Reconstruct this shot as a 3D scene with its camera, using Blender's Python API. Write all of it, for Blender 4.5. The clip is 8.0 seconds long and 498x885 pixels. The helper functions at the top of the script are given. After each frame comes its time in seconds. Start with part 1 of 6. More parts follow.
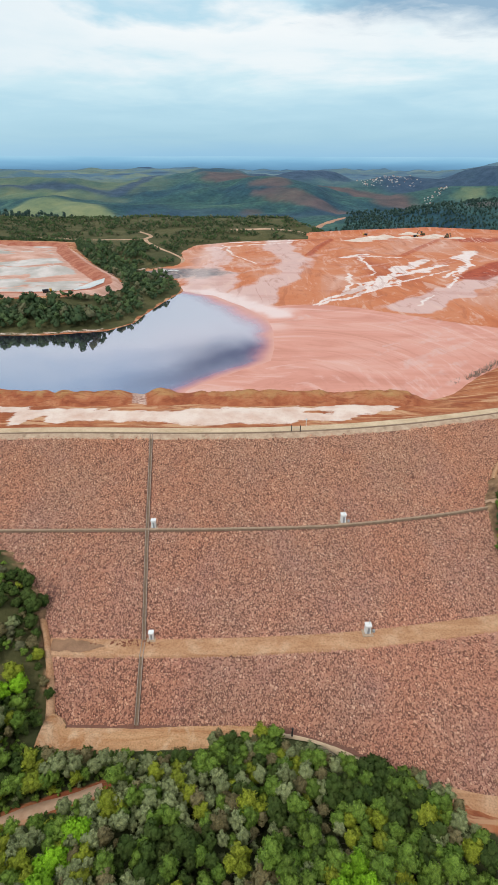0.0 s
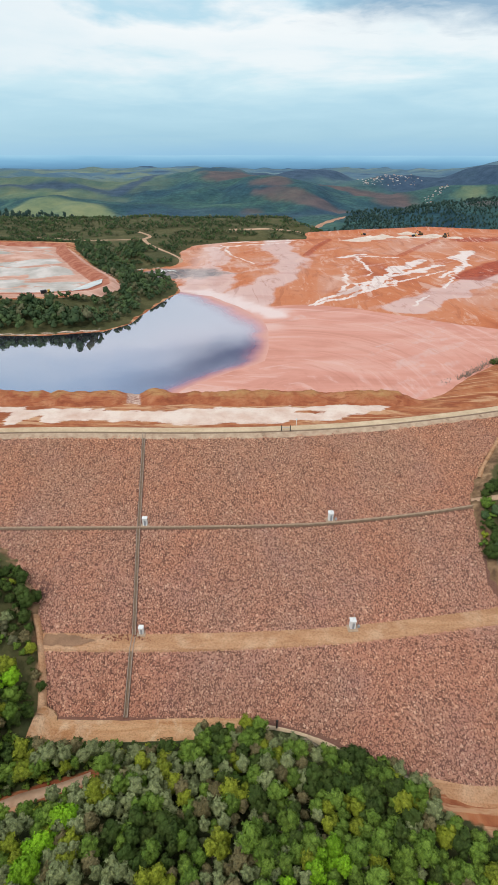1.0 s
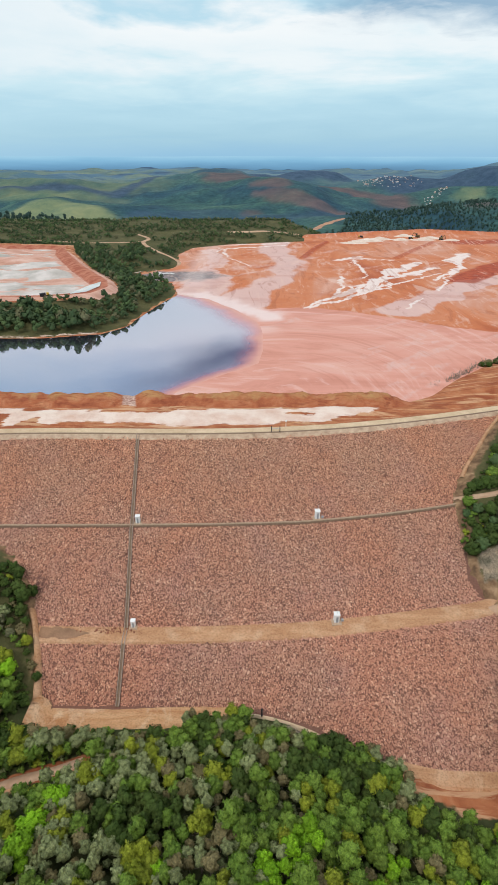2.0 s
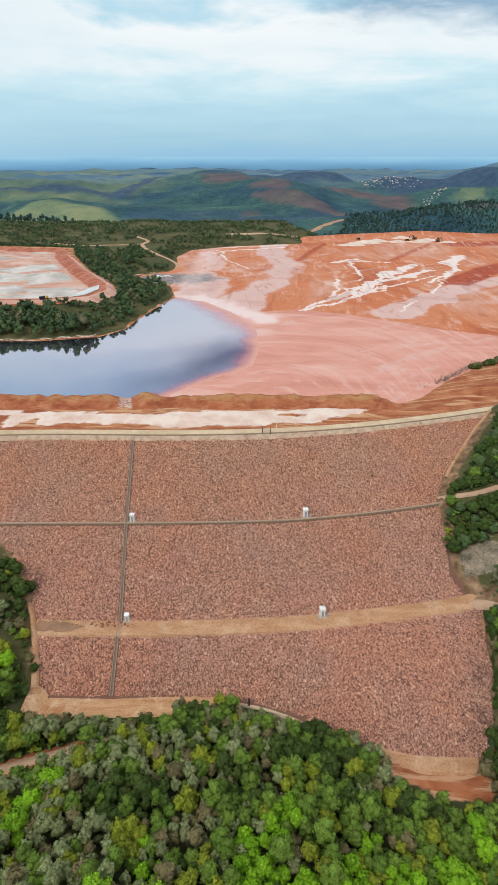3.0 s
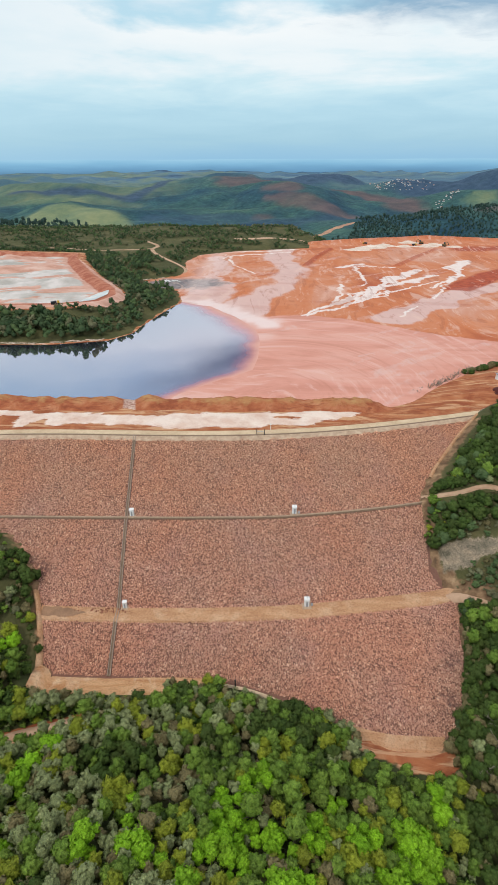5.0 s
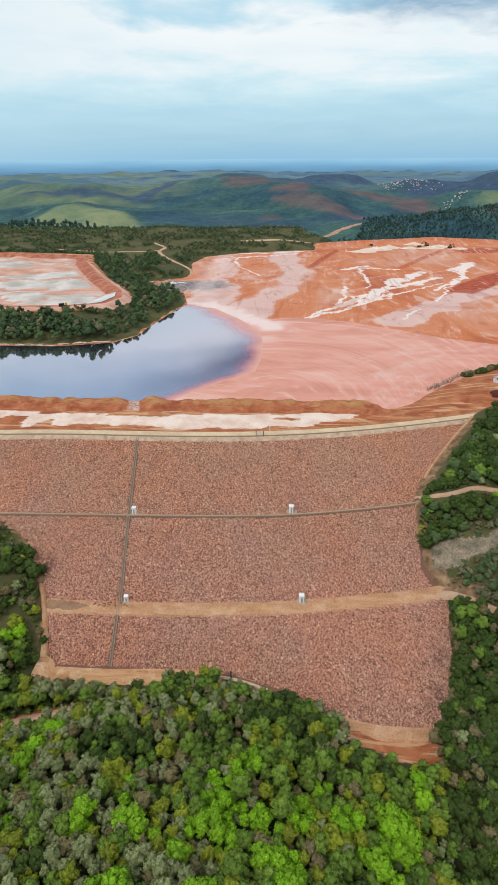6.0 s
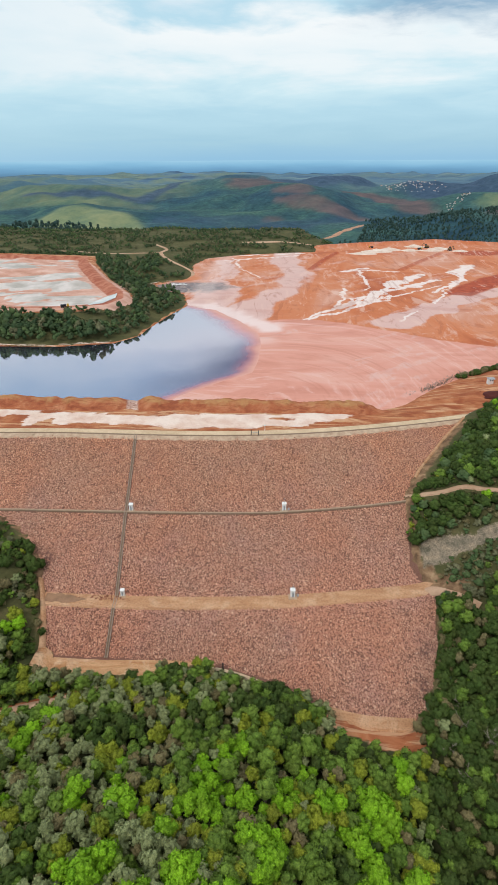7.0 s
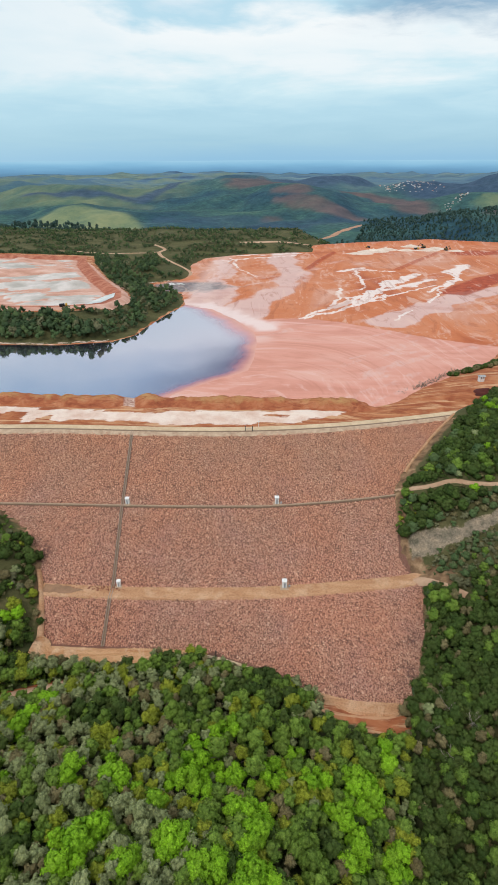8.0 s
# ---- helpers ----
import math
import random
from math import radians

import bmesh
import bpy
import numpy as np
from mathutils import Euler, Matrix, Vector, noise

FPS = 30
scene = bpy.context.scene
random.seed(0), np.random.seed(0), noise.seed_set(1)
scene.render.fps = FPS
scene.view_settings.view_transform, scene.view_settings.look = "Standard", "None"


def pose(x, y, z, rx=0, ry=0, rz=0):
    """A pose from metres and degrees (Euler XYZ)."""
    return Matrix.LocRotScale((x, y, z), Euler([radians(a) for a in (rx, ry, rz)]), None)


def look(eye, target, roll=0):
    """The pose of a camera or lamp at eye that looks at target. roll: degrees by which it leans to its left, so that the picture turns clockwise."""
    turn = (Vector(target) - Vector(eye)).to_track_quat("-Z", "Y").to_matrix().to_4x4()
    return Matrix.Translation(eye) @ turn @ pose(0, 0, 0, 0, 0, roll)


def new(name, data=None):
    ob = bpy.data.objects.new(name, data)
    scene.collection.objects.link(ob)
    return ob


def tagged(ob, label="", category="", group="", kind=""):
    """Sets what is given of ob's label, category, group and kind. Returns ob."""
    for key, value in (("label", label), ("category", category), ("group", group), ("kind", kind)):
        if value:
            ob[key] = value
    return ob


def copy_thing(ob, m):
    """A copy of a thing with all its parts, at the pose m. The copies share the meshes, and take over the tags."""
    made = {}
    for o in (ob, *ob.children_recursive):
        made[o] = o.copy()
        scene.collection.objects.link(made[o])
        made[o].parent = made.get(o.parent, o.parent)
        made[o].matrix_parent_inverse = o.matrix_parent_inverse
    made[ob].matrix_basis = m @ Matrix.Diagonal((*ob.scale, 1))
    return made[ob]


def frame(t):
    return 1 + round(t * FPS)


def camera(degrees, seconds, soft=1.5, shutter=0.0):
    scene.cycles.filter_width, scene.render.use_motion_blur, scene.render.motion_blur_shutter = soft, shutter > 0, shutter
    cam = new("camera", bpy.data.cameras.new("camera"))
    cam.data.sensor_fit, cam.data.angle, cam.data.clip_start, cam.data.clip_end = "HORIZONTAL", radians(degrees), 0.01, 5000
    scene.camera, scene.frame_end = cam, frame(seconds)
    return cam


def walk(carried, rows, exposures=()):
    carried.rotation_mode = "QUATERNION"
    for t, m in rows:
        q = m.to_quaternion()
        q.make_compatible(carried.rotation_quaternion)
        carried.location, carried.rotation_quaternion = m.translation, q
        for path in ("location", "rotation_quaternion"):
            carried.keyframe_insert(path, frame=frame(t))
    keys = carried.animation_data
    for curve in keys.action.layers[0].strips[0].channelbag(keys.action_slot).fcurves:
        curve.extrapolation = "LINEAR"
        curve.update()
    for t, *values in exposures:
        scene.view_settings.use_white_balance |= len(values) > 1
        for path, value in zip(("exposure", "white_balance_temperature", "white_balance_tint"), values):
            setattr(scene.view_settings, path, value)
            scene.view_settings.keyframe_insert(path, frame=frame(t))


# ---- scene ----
cam = camera(51.2, 8.0)
PATH = [
    (0, (-0.165, -3.287, 90.116), (-0.206, -1.537, 89.151), 0.2),
    (0.5, (1.236, -3.82, 90.686), (1.192, -2.072, 89.716), 0.1),
    (1, (2.587, -5.21, 91.375), (2.54, -3.461, 90.406), 0.1),
    (1.5, (3.949, -6.89, 92.203), (3.9, -5.14, 91.236), 0.1),
    (3, (7.894, -12.272, 95.66), (7.84, -10.522, 94.693), 0.0),
    (3.5, (9.128, -13.982, 96.465), (9.069, -12.231, 95.499), 0.0),
    (4, (10.376, -15.666, 97.33), (10.305, -13.915, 96.365), -0.0),
    (4.5, (11.579, -17.336, 98.151), (11.495, -15.584, 97.189), -0.1),
    (6, (15.274, -22.503, 101.658), (15.148, -20.755, 100.695), -0.3),
    (6.5, (16.524, -24.075, 102.335), (16.388, -22.326, 101.374), -0.3),
    (7, (17.705, -25.613, 102.851), (17.569, -23.864, 101.891), -0.2),
    (7.5, (18.727, -27.295, 103.17), (18.594, -25.545, 102.211), -0.2),
    (8, (19.617, -29.042, 103.331), (19.483, -27.293, 102.371), -0.2),
]
walk(cam, [(t, look(eye, target, roll)) for t, eye, target, roll in PATH])

# ---- world, sun ----
SUN_EL, SUN_AZ = 55.0, 215.0
world = bpy.data.worlds.new("world")
scene.world = world
world.use_nodes = True
wn, wl = world.node_tree.nodes, world.node_tree.links
wn.clear()


def wnode(kind, **values):
    n = wn.new(kind)
    for k, v in values.items():
        n.inputs[k].default_value = v
    return n


def wmath(op, a, b=None, clamp=False):
    n = wn.new("ShaderNodeMath")
    n.operation, n.use_clamp = op, clamp
    for i, v in enumerate((a, b)):
        if v is None:
            continue
        if isinstance(v, (int, float)):
            n.inputs[i].default_value = v
        else:
            wl.new(v, n.inputs[i])
    return n.outputs[0]


def ramp_into(node, stops):
    els = node.color_ramp.elements
    while len(els) > 1:
        els.remove(els[-1])
    els[0].position, els[0].color = stops[0][0], (*stops[0][1], 1)
    for p, c in stops[1:]:
        e = els.new(p)
        e.color = (*c, 1)


coord = wn.new("ShaderNodeTexCoord").outputs["Generated"]
sep = wn.new("ShaderNodeSeparateXYZ")
wl.new(coord, sep.inputs[0])
up = wmath("MAXIMUM", sep.outputs[2], 0.0)
den = wmath("ADD", up, 0.09)
cloud_xy = wn.new("ShaderNodeCombineXYZ")
wl.new(wmath("DIVIDE", sep.outputs[0], den), cloud_xy.inputs[0])
wl.new(wmath("DIVIDE", sep.outputs[1], den), cloud_xy.inputs[1])
big = wnode("ShaderNodeTexNoise", Scale=0.55, Detail=5.0, Roughness=0.55, Distortion=0.4)
wl.new(cloud_xy.outputs[0], big.inputs["Vector"])
fine = wnode("ShaderNodeTexNoise", Scale=1.7, Detail=6.0, Roughness=0.6, Distortion=0.3)
wl.new(cloud_xy.outputs[0], fine.inputs["Vector"])
# cloud layers over the height, pushed about by the noise
sway = wmath("MULTIPLY", wmath("SUBTRACT", big.outputs["Fac"], 0.5), wmath("MINIMUM", wmath("MULTIPLY", up, 1.6), 0.25))
sway2 = wmath("MULTIPLY", wmath("SUBTRACT", fine.outputs["Fac"], 0.5), wmath("MINIMUM", wmath("MULTIPLY", up, 0.5), 0.08))
layer = wn.new("ShaderNodeValToRGB")
ramp_into(layer, [(0.0, (0.31, 0.57, 0.79)), (0.025, (0.39, 0.64, 0.79)), (0.065, (0.48, 0.73, 0.86)), (0.10, (0.64, 0.85, 0.93)), (0.13, (0.87, 0.95, 0.98)),
                  (0.175, (0.95, 0.99, 1.0)), (0.205, (0.50, 0.75, 0.88)), (0.25, (0.88, 0.94, 0.98)), (0.31, (0.97, 0.97, 1.0)), (0.36, (0.50, 0.62, 0.80)), (0.45, (0.46, 0.62, 0.82)), (0.62, (0.84, 0.92, 0.98)), (1.0, (0.86, 0.93, 0.99))])
wl.new(wmath("ADD", wmath("ADD", up, sway), sway2), layer.inputs[0])
# a darker bank of cloud high to the east of the valley's axis
bank_side = wmath("MULTIPLY", wmath("SUBTRACT", wmath("ADD", sep.outputs[0], wmath("MULTIPLY", wmath("SUBTRACT", fine.outputs["Fac"], 0.5), 0.45)), 0.05), 6.0, True)
bank_up = wmath("MULTIPLY", wmath("SUBTRACT", wmath("ADD", wmath("ADD", up, sway2), wmath("MULTIPLY", sep.outputs[0], 0.07)), 0.168), 30.0, True)
bank = wmath("MULTIPLY", wmath("MULTIPLY", wmath("MULTIPLY", bank_side, bank_up), wmath("MULTIPLY", wmath("SUBTRACT", 0.30, up), 20.0, True)), 0.9)
# a lone dark cloud above it
lean_x = wmath("ADD", wmath("ADD", sep.outputs[0], 0.03), sway2)
far_x = wmath("POWER", wmath("DIVIDE", lean_x, 0.20), 2.0)
far_z = wmath("POWER", wmath("DIVIDE", wmath("ADD", wmath("SUBTRACT", wmath("ADD", up, sway2), 0.330), wmath("MULTIPLY", lean_x, 0.24)), 0.030), 2.0)
lone = wmath("MULTIPLY", wmath("POWER", 2.718, wmath("MULTIPLY", wmath("ADD", far_x, far_z), -1.0)), 1.0)
mixb = wn.new("ShaderNodeMix")
mixb.data_type = "RGBA"
wl.new(bank, mixb.inputs[0])
wl.new(layer.outputs[0], mixb.inputs[6])
mixb.inputs[7].default_value = (0.25, 0.43, 0.60, 1)
high = wmath("MULTIPLY", wmath("MULTIPLY", wmath("SUBTRACT", wmath("ADD", wmath("ADD", big.outputs["Fac"], wmath("MULTIPLY", sway2, 2.5)), wmath("MULTIPLY", wmath("ADD", sep.outputs[0], 0.22), 0.7)), 0.46), 5.0, True), wmath("MULTIPLY", wmath("SUBTRACT", up, 0.29), 14.0, True))
puffs = wn.new("ShaderNodeMix")
puffs.data_type = "RGBA"
wl.new(wmath("MULTIPLY", high, 0.7), puffs.inputs[0])
wl.new(mixb.outputs[2], puffs.inputs[6])
puffs.inputs[7].default_value = (0.90, 0.93, 0.97, 1)
# thinner cloud with blue between, west of the valley's axis
west = wmath("MULTIPLY", wmath("SUBTRACT", wmath("MULTIPLY", sep.outputs[0], -1.0), wmath("ADD", 0.14, wmath("MULTIPLY", sway, 1.5))), 1.8, True)
open_sky = wn.new("ShaderNodeMix")
open_sky.data_type = "RGBA"
wl.new(wmath("MULTIPLY", west, 0.55), open_sky.inputs[0])
wl.new(puffs.outputs[2], open_sky.inputs[6])
open_sky.inputs[7].default_value = (0.50, 0.75, 0.88, 1)
dusky = wn.new("ShaderNodeMix")
dusky.data_type = "RGBA"
wl.new(lone, dusky.inputs[0])
wl.new(open_sky.outputs[2], dusky.inputs[6])
dusky.inputs[7].default_value = (0.17, 0.19, 0.29, 1)
sky = wn.new("ShaderNodeTexSky")
sky.sky_type, sky.sun_disc = "NISHITA", False
sky.sun_elevation, sky.sun_rotation = radians(SUN_EL), radians(SUN_AZ)
sky_level = wn.new("ShaderNodeMix")
sky_level.data_type, sky_level.blend_type = "RGBA", "MULTIPLY"
sky_level.inputs[0].default_value = 1.0
wl.new(sky.outputs[0], sky_level.inputs[6])
sky_level.inputs[7].default_value = (0.1, 0.1, 0.1, 1)
over = wn.new("ShaderNodeMix")
over.data_type = "RGBA"
over.inputs[0].default_value = 0.93
wl.new(sky_level.outputs[2], over.inputs[6])
wl.new(dusky.outputs[2], over.inputs[7])
bg = wn.new("ShaderNodeBackground")
bg.inputs[1].default_value = 1.0
wl.new(over.outputs[2], bg.inputs[0])
wl.new(bg.outputs[0], wn.new("ShaderNodeOutputWorld").inputs[0])

sun_data = bpy.data.lights.new("sun", "SUN")
sun_data.energy, sun_data.angle, sun_data.color = 1.25, radians(12), (1.0, 0.955, 0.92)
sun = new("sun", sun_data)
sun.matrix_world = look((-60 * math.sin(radians(SUN_AZ)) * -1, 60 * math.cos(radians(SUN_AZ)), 90), (0, 0, 0))

# ---- materials ----


class Graph:
    """A small helper to wire one node material."""

    def __init__(self, name):
        self.mat = bpy.data.materials.new(name)
        self.mat.use_nodes = True
        self.n, self.l = self.mat.node_tree.nodes, self.mat.node_tree.links
        self.bsdf = self.n["Principled BSDF"]
        geo = self.n.new("ShaderNodeNewGeometry")
        self.pos, self.island = geo.outputs["Position"], geo.outputs["Random Per Island"]

    def put(self, value, socket):
        if isinstance(value, (int, float)):
            socket.default_value = value
        elif isinstance(value, tuple):
            socket.default_value = (*value, 1) if len(value) == 3 else value
        else:
            self.l.new(value, socket)

    def math(self, op, a, b=0.0, clamp=False):
        n = self.n.new("ShaderNodeMath")
        n.operation, n.use_clamp = op, clamp
        self.put(a, n.inputs[0])
        self.put(b, n.inputs[1])
        return n.outputs[0]

    def noise(self, scale, detail=4.0, rough=0.55, stretch=None, distort=0.0):
        n = self.n.new("ShaderNodeTexNoise")
        n.inputs["Scale"].default_value, n.inputs["Detail"].default_value = scale, detail
        n.inputs["Roughness"].default_value, n.inputs["Distortion"].default_value = rough, distort
        v = self.pos
        if stretch:
            m = self.n.new("ShaderNodeMapping")
            m.inputs["Scale"].default_value = stretch[:3]
            if len(stretch) > 3:
                m.inputs["Rotation"].default_value = (0, 0, radians(stretch[3]))
            self.l.new(v, m.inputs[0])
            v = m.outputs[0]
        self.l.new(v, n.inputs["Vector"])
        return n.outputs["Fac"]

    def noise_at(self, u, v, scale, detail=4.0, rough=0.55, distort=0.0):
        n, xy = self.n.new("ShaderNodeTexNoise"), self.n.new("ShaderNodeCombineXYZ")
        self.put(u, xy.inputs[0])
        self.put(v, xy.inputs[1])
        n.inputs["Scale"].default_value, n.inputs["Detail"].default_value = scale, detail
        n.inputs["Roughness"].default_value, n.inputs["Distortion"].default_value = rough, distort
        self.l.new(xy.outputs[0], n.inputs["Vector"])
        return n.outputs["Fac"]

    def cells(self, scale, what="Distance"):
        n = self.n.new("ShaderNodeTexVoronoi")
        n.inputs["Scale"].default_value = scale
        self.l.new(self.pos, n.inputs["Vector"])
        return n.outputs[what]

    def ramp(self, fac, stops):
        n = self.n.new("ShaderNodeValToRGB")
        ramp_into(n, stops)
        self.l.new(fac, n.inputs[0])
        return n.outputs[0]

    def span(self, fac, a, b):
        n = self.n.new("ShaderNodeMapRange")
        n.inputs[1].default_value, n.inputs[2].default_value = a, b
        self.l.new(fac, n.inputs[0])
        return n.outputs[0]

    def mix(self, fac, a, b, blend="MIX"):
        n = self.n.new("ShaderNodeMix")
        n.data_type, n.blend_type = "RGBA", blend
        self.put(fac, n.inputs[0])
        self.put(a, n.inputs[6])
        self.put(b, n.inputs[7])
        return n.outputs[2]

    def attr(self, name):
        n = self.n.new("ShaderNodeAttribute")
        n.attribute_name = name
        return n.outputs["Fac"]

    def random(self):
        return self.n.new("ShaderNodeObjectInfo").outputs["Random"]

    def bump(self, fac, distance, strength=1.0):
        n = self.n.new("ShaderNodeBump")
        n.inputs["Distance"].default_value, n.inputs["Strength"].default_value = distance, strength
        self.l.new(fac, n.inputs["Height"])
        self.l.new(n.outputs[0], self.bsdf.inputs["Normal"])

    def done(self, colour, rough=0.85, metal=0.0, spec=0.3):
        self.put(colour, self.bsdf.inputs["Base Color"])
        self.put(rough, self.bsdf.inputs["Roughness"])
        self.put(metal, self.bsdf.inputs["Metallic"])
        self.put(spec, self.bsdf.inputs["Specular IOR Level"])
        return self.mat


def plain(name, a, b, scale=3.0, rough=0.8, bump=0.01, metal=0.0, spec=0.3):
    """Two tones mixed by coarse and fine noise, with a fine relief."""
    g = Graph(name)
    f = g.math("ADD", g.math("MULTIPLY", g.noise(scale, 5), 0.65), g.math("MULTIPLY", g.noise(scale * 9, 3), 0.35))
    g.bump(g.noise(scale * 12, 3), bump)
    return g.done(g.mix(g.span(f, 0.35, 0.65), a, b), rough, metal, spec)


def leaf(name, dark, light, from_object, soft_=False):
    g = Graph(name)
    tone = g.random() if from_object else g.attr("tone")
    f = g.math("ADD", g.math("MULTIPLY", tone, 0.55), g.math("MULTIPLY", g.island, 0.45))
    c = g.mix(f, dark, light)
    c = g.mix(g.span(g.noise(0.35, 3), 0.40, 0.75), c, g.mix(0.3, c, (0.10, 0.085, 0.03)))
    # mottle paints shaded gaps and lit tips of leaves into the colour
    gap_mottle = g.noise(4.6, 5, 0.7)
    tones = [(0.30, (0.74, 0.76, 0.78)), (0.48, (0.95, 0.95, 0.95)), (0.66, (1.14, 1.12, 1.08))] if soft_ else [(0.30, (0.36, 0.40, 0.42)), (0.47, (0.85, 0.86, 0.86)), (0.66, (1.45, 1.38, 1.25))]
    c = g.mix(1.0, c, g.ramp(gap_mottle, tones), "MULTIPLY")
    return g.done(c, 0.75, 0.0, 0.12)


GREENS = {
    "lime": ((0.14, 0.30, 0.013), (0.29, 0.54, 0.024)),
    "green": ((0.078, 0.145, 0.022), (0.205, 0.315, 0.048)),
    "dark": ((0.034, 0.062, 0.014), (0.082, 0.132, 0.028)),
    "grey": ((0.165, 0.195, 0.085), (0.34, 0.380, 0.175)),
    "brown": ((0.135, 0.110, 0.050), (0.255, 0.215, 0.105)),
    "olive": ((0.15, 0.19, 0.018), (0.33, 0.37, 0.035)),
}
KINDS = list(GREENS)
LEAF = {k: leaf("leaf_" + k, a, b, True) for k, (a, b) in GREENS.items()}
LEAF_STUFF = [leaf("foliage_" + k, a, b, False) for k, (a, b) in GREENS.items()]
# shore greens are less yellow, with blue haze mixed into the leaf colour
LEAF_SHORE = [leaf("shore_leaf_" + k, a, b, False, True) for k, a, b in (("dark", (0.036, 0.070, 0.032), (0.082, 0.130, 0.054)), ("green", (0.062, 0.112, 0.042), (0.130, 0.190, 0.072)), ("dry", (0.125, 0.130, 0.068), (0.215, 0.205, 0.110)))]
# far leaves: bluish base colour stands in for distance haze
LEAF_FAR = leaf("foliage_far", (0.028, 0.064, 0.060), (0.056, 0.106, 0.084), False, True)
BARK = plain("bark", (0.09, 0.065, 0.045), (0.22, 0.18, 0.14), 4, 0.9, 0.02)
CONCRETE = plain("concrete", (0.40, 0.275, 0.185), (0.54, 0.40, 0.28), 2, 0.85, 0.01)
CONCRETE_DARK = plain("dark_concrete", (0.19, 0.125, 0.082), (0.30, 0.205, 0.135), 2, 0.9, 0.01)
WHITE = plain("white_paint", (0.80, 0.79, 0.76), (0.88, 0.87, 0.84), 3, 0.6, 0.003)
GREY_PAINT = plain("grey_paint", (0.30, 0.31, 0.32), (0.42, 0.43, 0.44), 3, 0.6, 0.003)
DARK_STEEL = plain("dark_steel", (0.03, 0.03, 0.035), (0.07, 0.07, 0.075), 3, 0.5, 0.003, 0.6)
RUBBER = plain("rubber", (0.015, 0.015, 0.015), (0.035, 0.033, 0.03), 5, 0.8, 0.005)
GLASS_DARK = plain("window_glass", (0.02, 0.025, 0.03), (0.05, 0.055, 0.06), 1, 0.1, 0.0, 0.0, 0.6)
YELLOW = plain("yellow_paint", (0.55, 0.32, 0.03), (0.70, 0.42, 0.05), 3, 0.5, 0.003)
CHUTE_WALL = plain("weathered_chute_concrete", (0.26, 0.19, 0.145), (0.42, 0.32, 0.25), 1.2, 0.9, 0.01)
CREAM = plain("cream_gravel", (0.50, 0.35, 0.21), (0.70, 0.53, 0.35), 0.25, 0.95, 0.03)
DAMP = plain("damp_soil", (0.23, 0.125, 0.07), (0.37, 0.21, 0.12), 0.5, 0.7, 0.02)
ROOF_TILE = plain("clay_roof", (0.30, 0.12, 0.07), (0.46, 0.22, 0.14), 0.4, 0.8, 0.02)
PLASTER = plain("house_plaster", (0.62, 0.60, 0.57), (0.80, 0.78, 0.75), 0.3, 0.8, 0.01)
DRY = plain("dry_twigs", (0.20, 0.16, 0.12), (0.36, 0.31, 0.25), 2, 0.9, 0.01)
PALE_PILE = plain("pale_spoil", (0.62, 0.44, 0.33), (0.82, 0.70, 0.60), 0.15, 0.9, 0.1)


def sandy(name, a, b, dust):
    """Trodden sand: wheel streaks, paler dust and grit."""
    g = Graph(name)
    c = g.mix(g.span(g.noise(0.35, 6, 0.65, (0.35, 1.6, 1), 0.8), 0.38, 0.62), a, b)
    c = g.mix(g.math("MULTIPLY", g.span(g.noise(0.16, 6, 0.6, None, 1.0), 0.50, 0.66), 0.75), c, dust)
    c = g.mix(1.0, c, g.ramp(g.noise(3.0, 5, 0.75), [(0.36, (0.72, 0.70, 0.68)), (0.5, (1.0, 1.0, 1.0)), (0.66, (1.14, 1.14, 1.14))]), "MULTIPLY")
    g.bump(g.noise(2.2, 5, 0.7), 0.06)
    return g.done(c, 0.95, 0.0, 0.15)


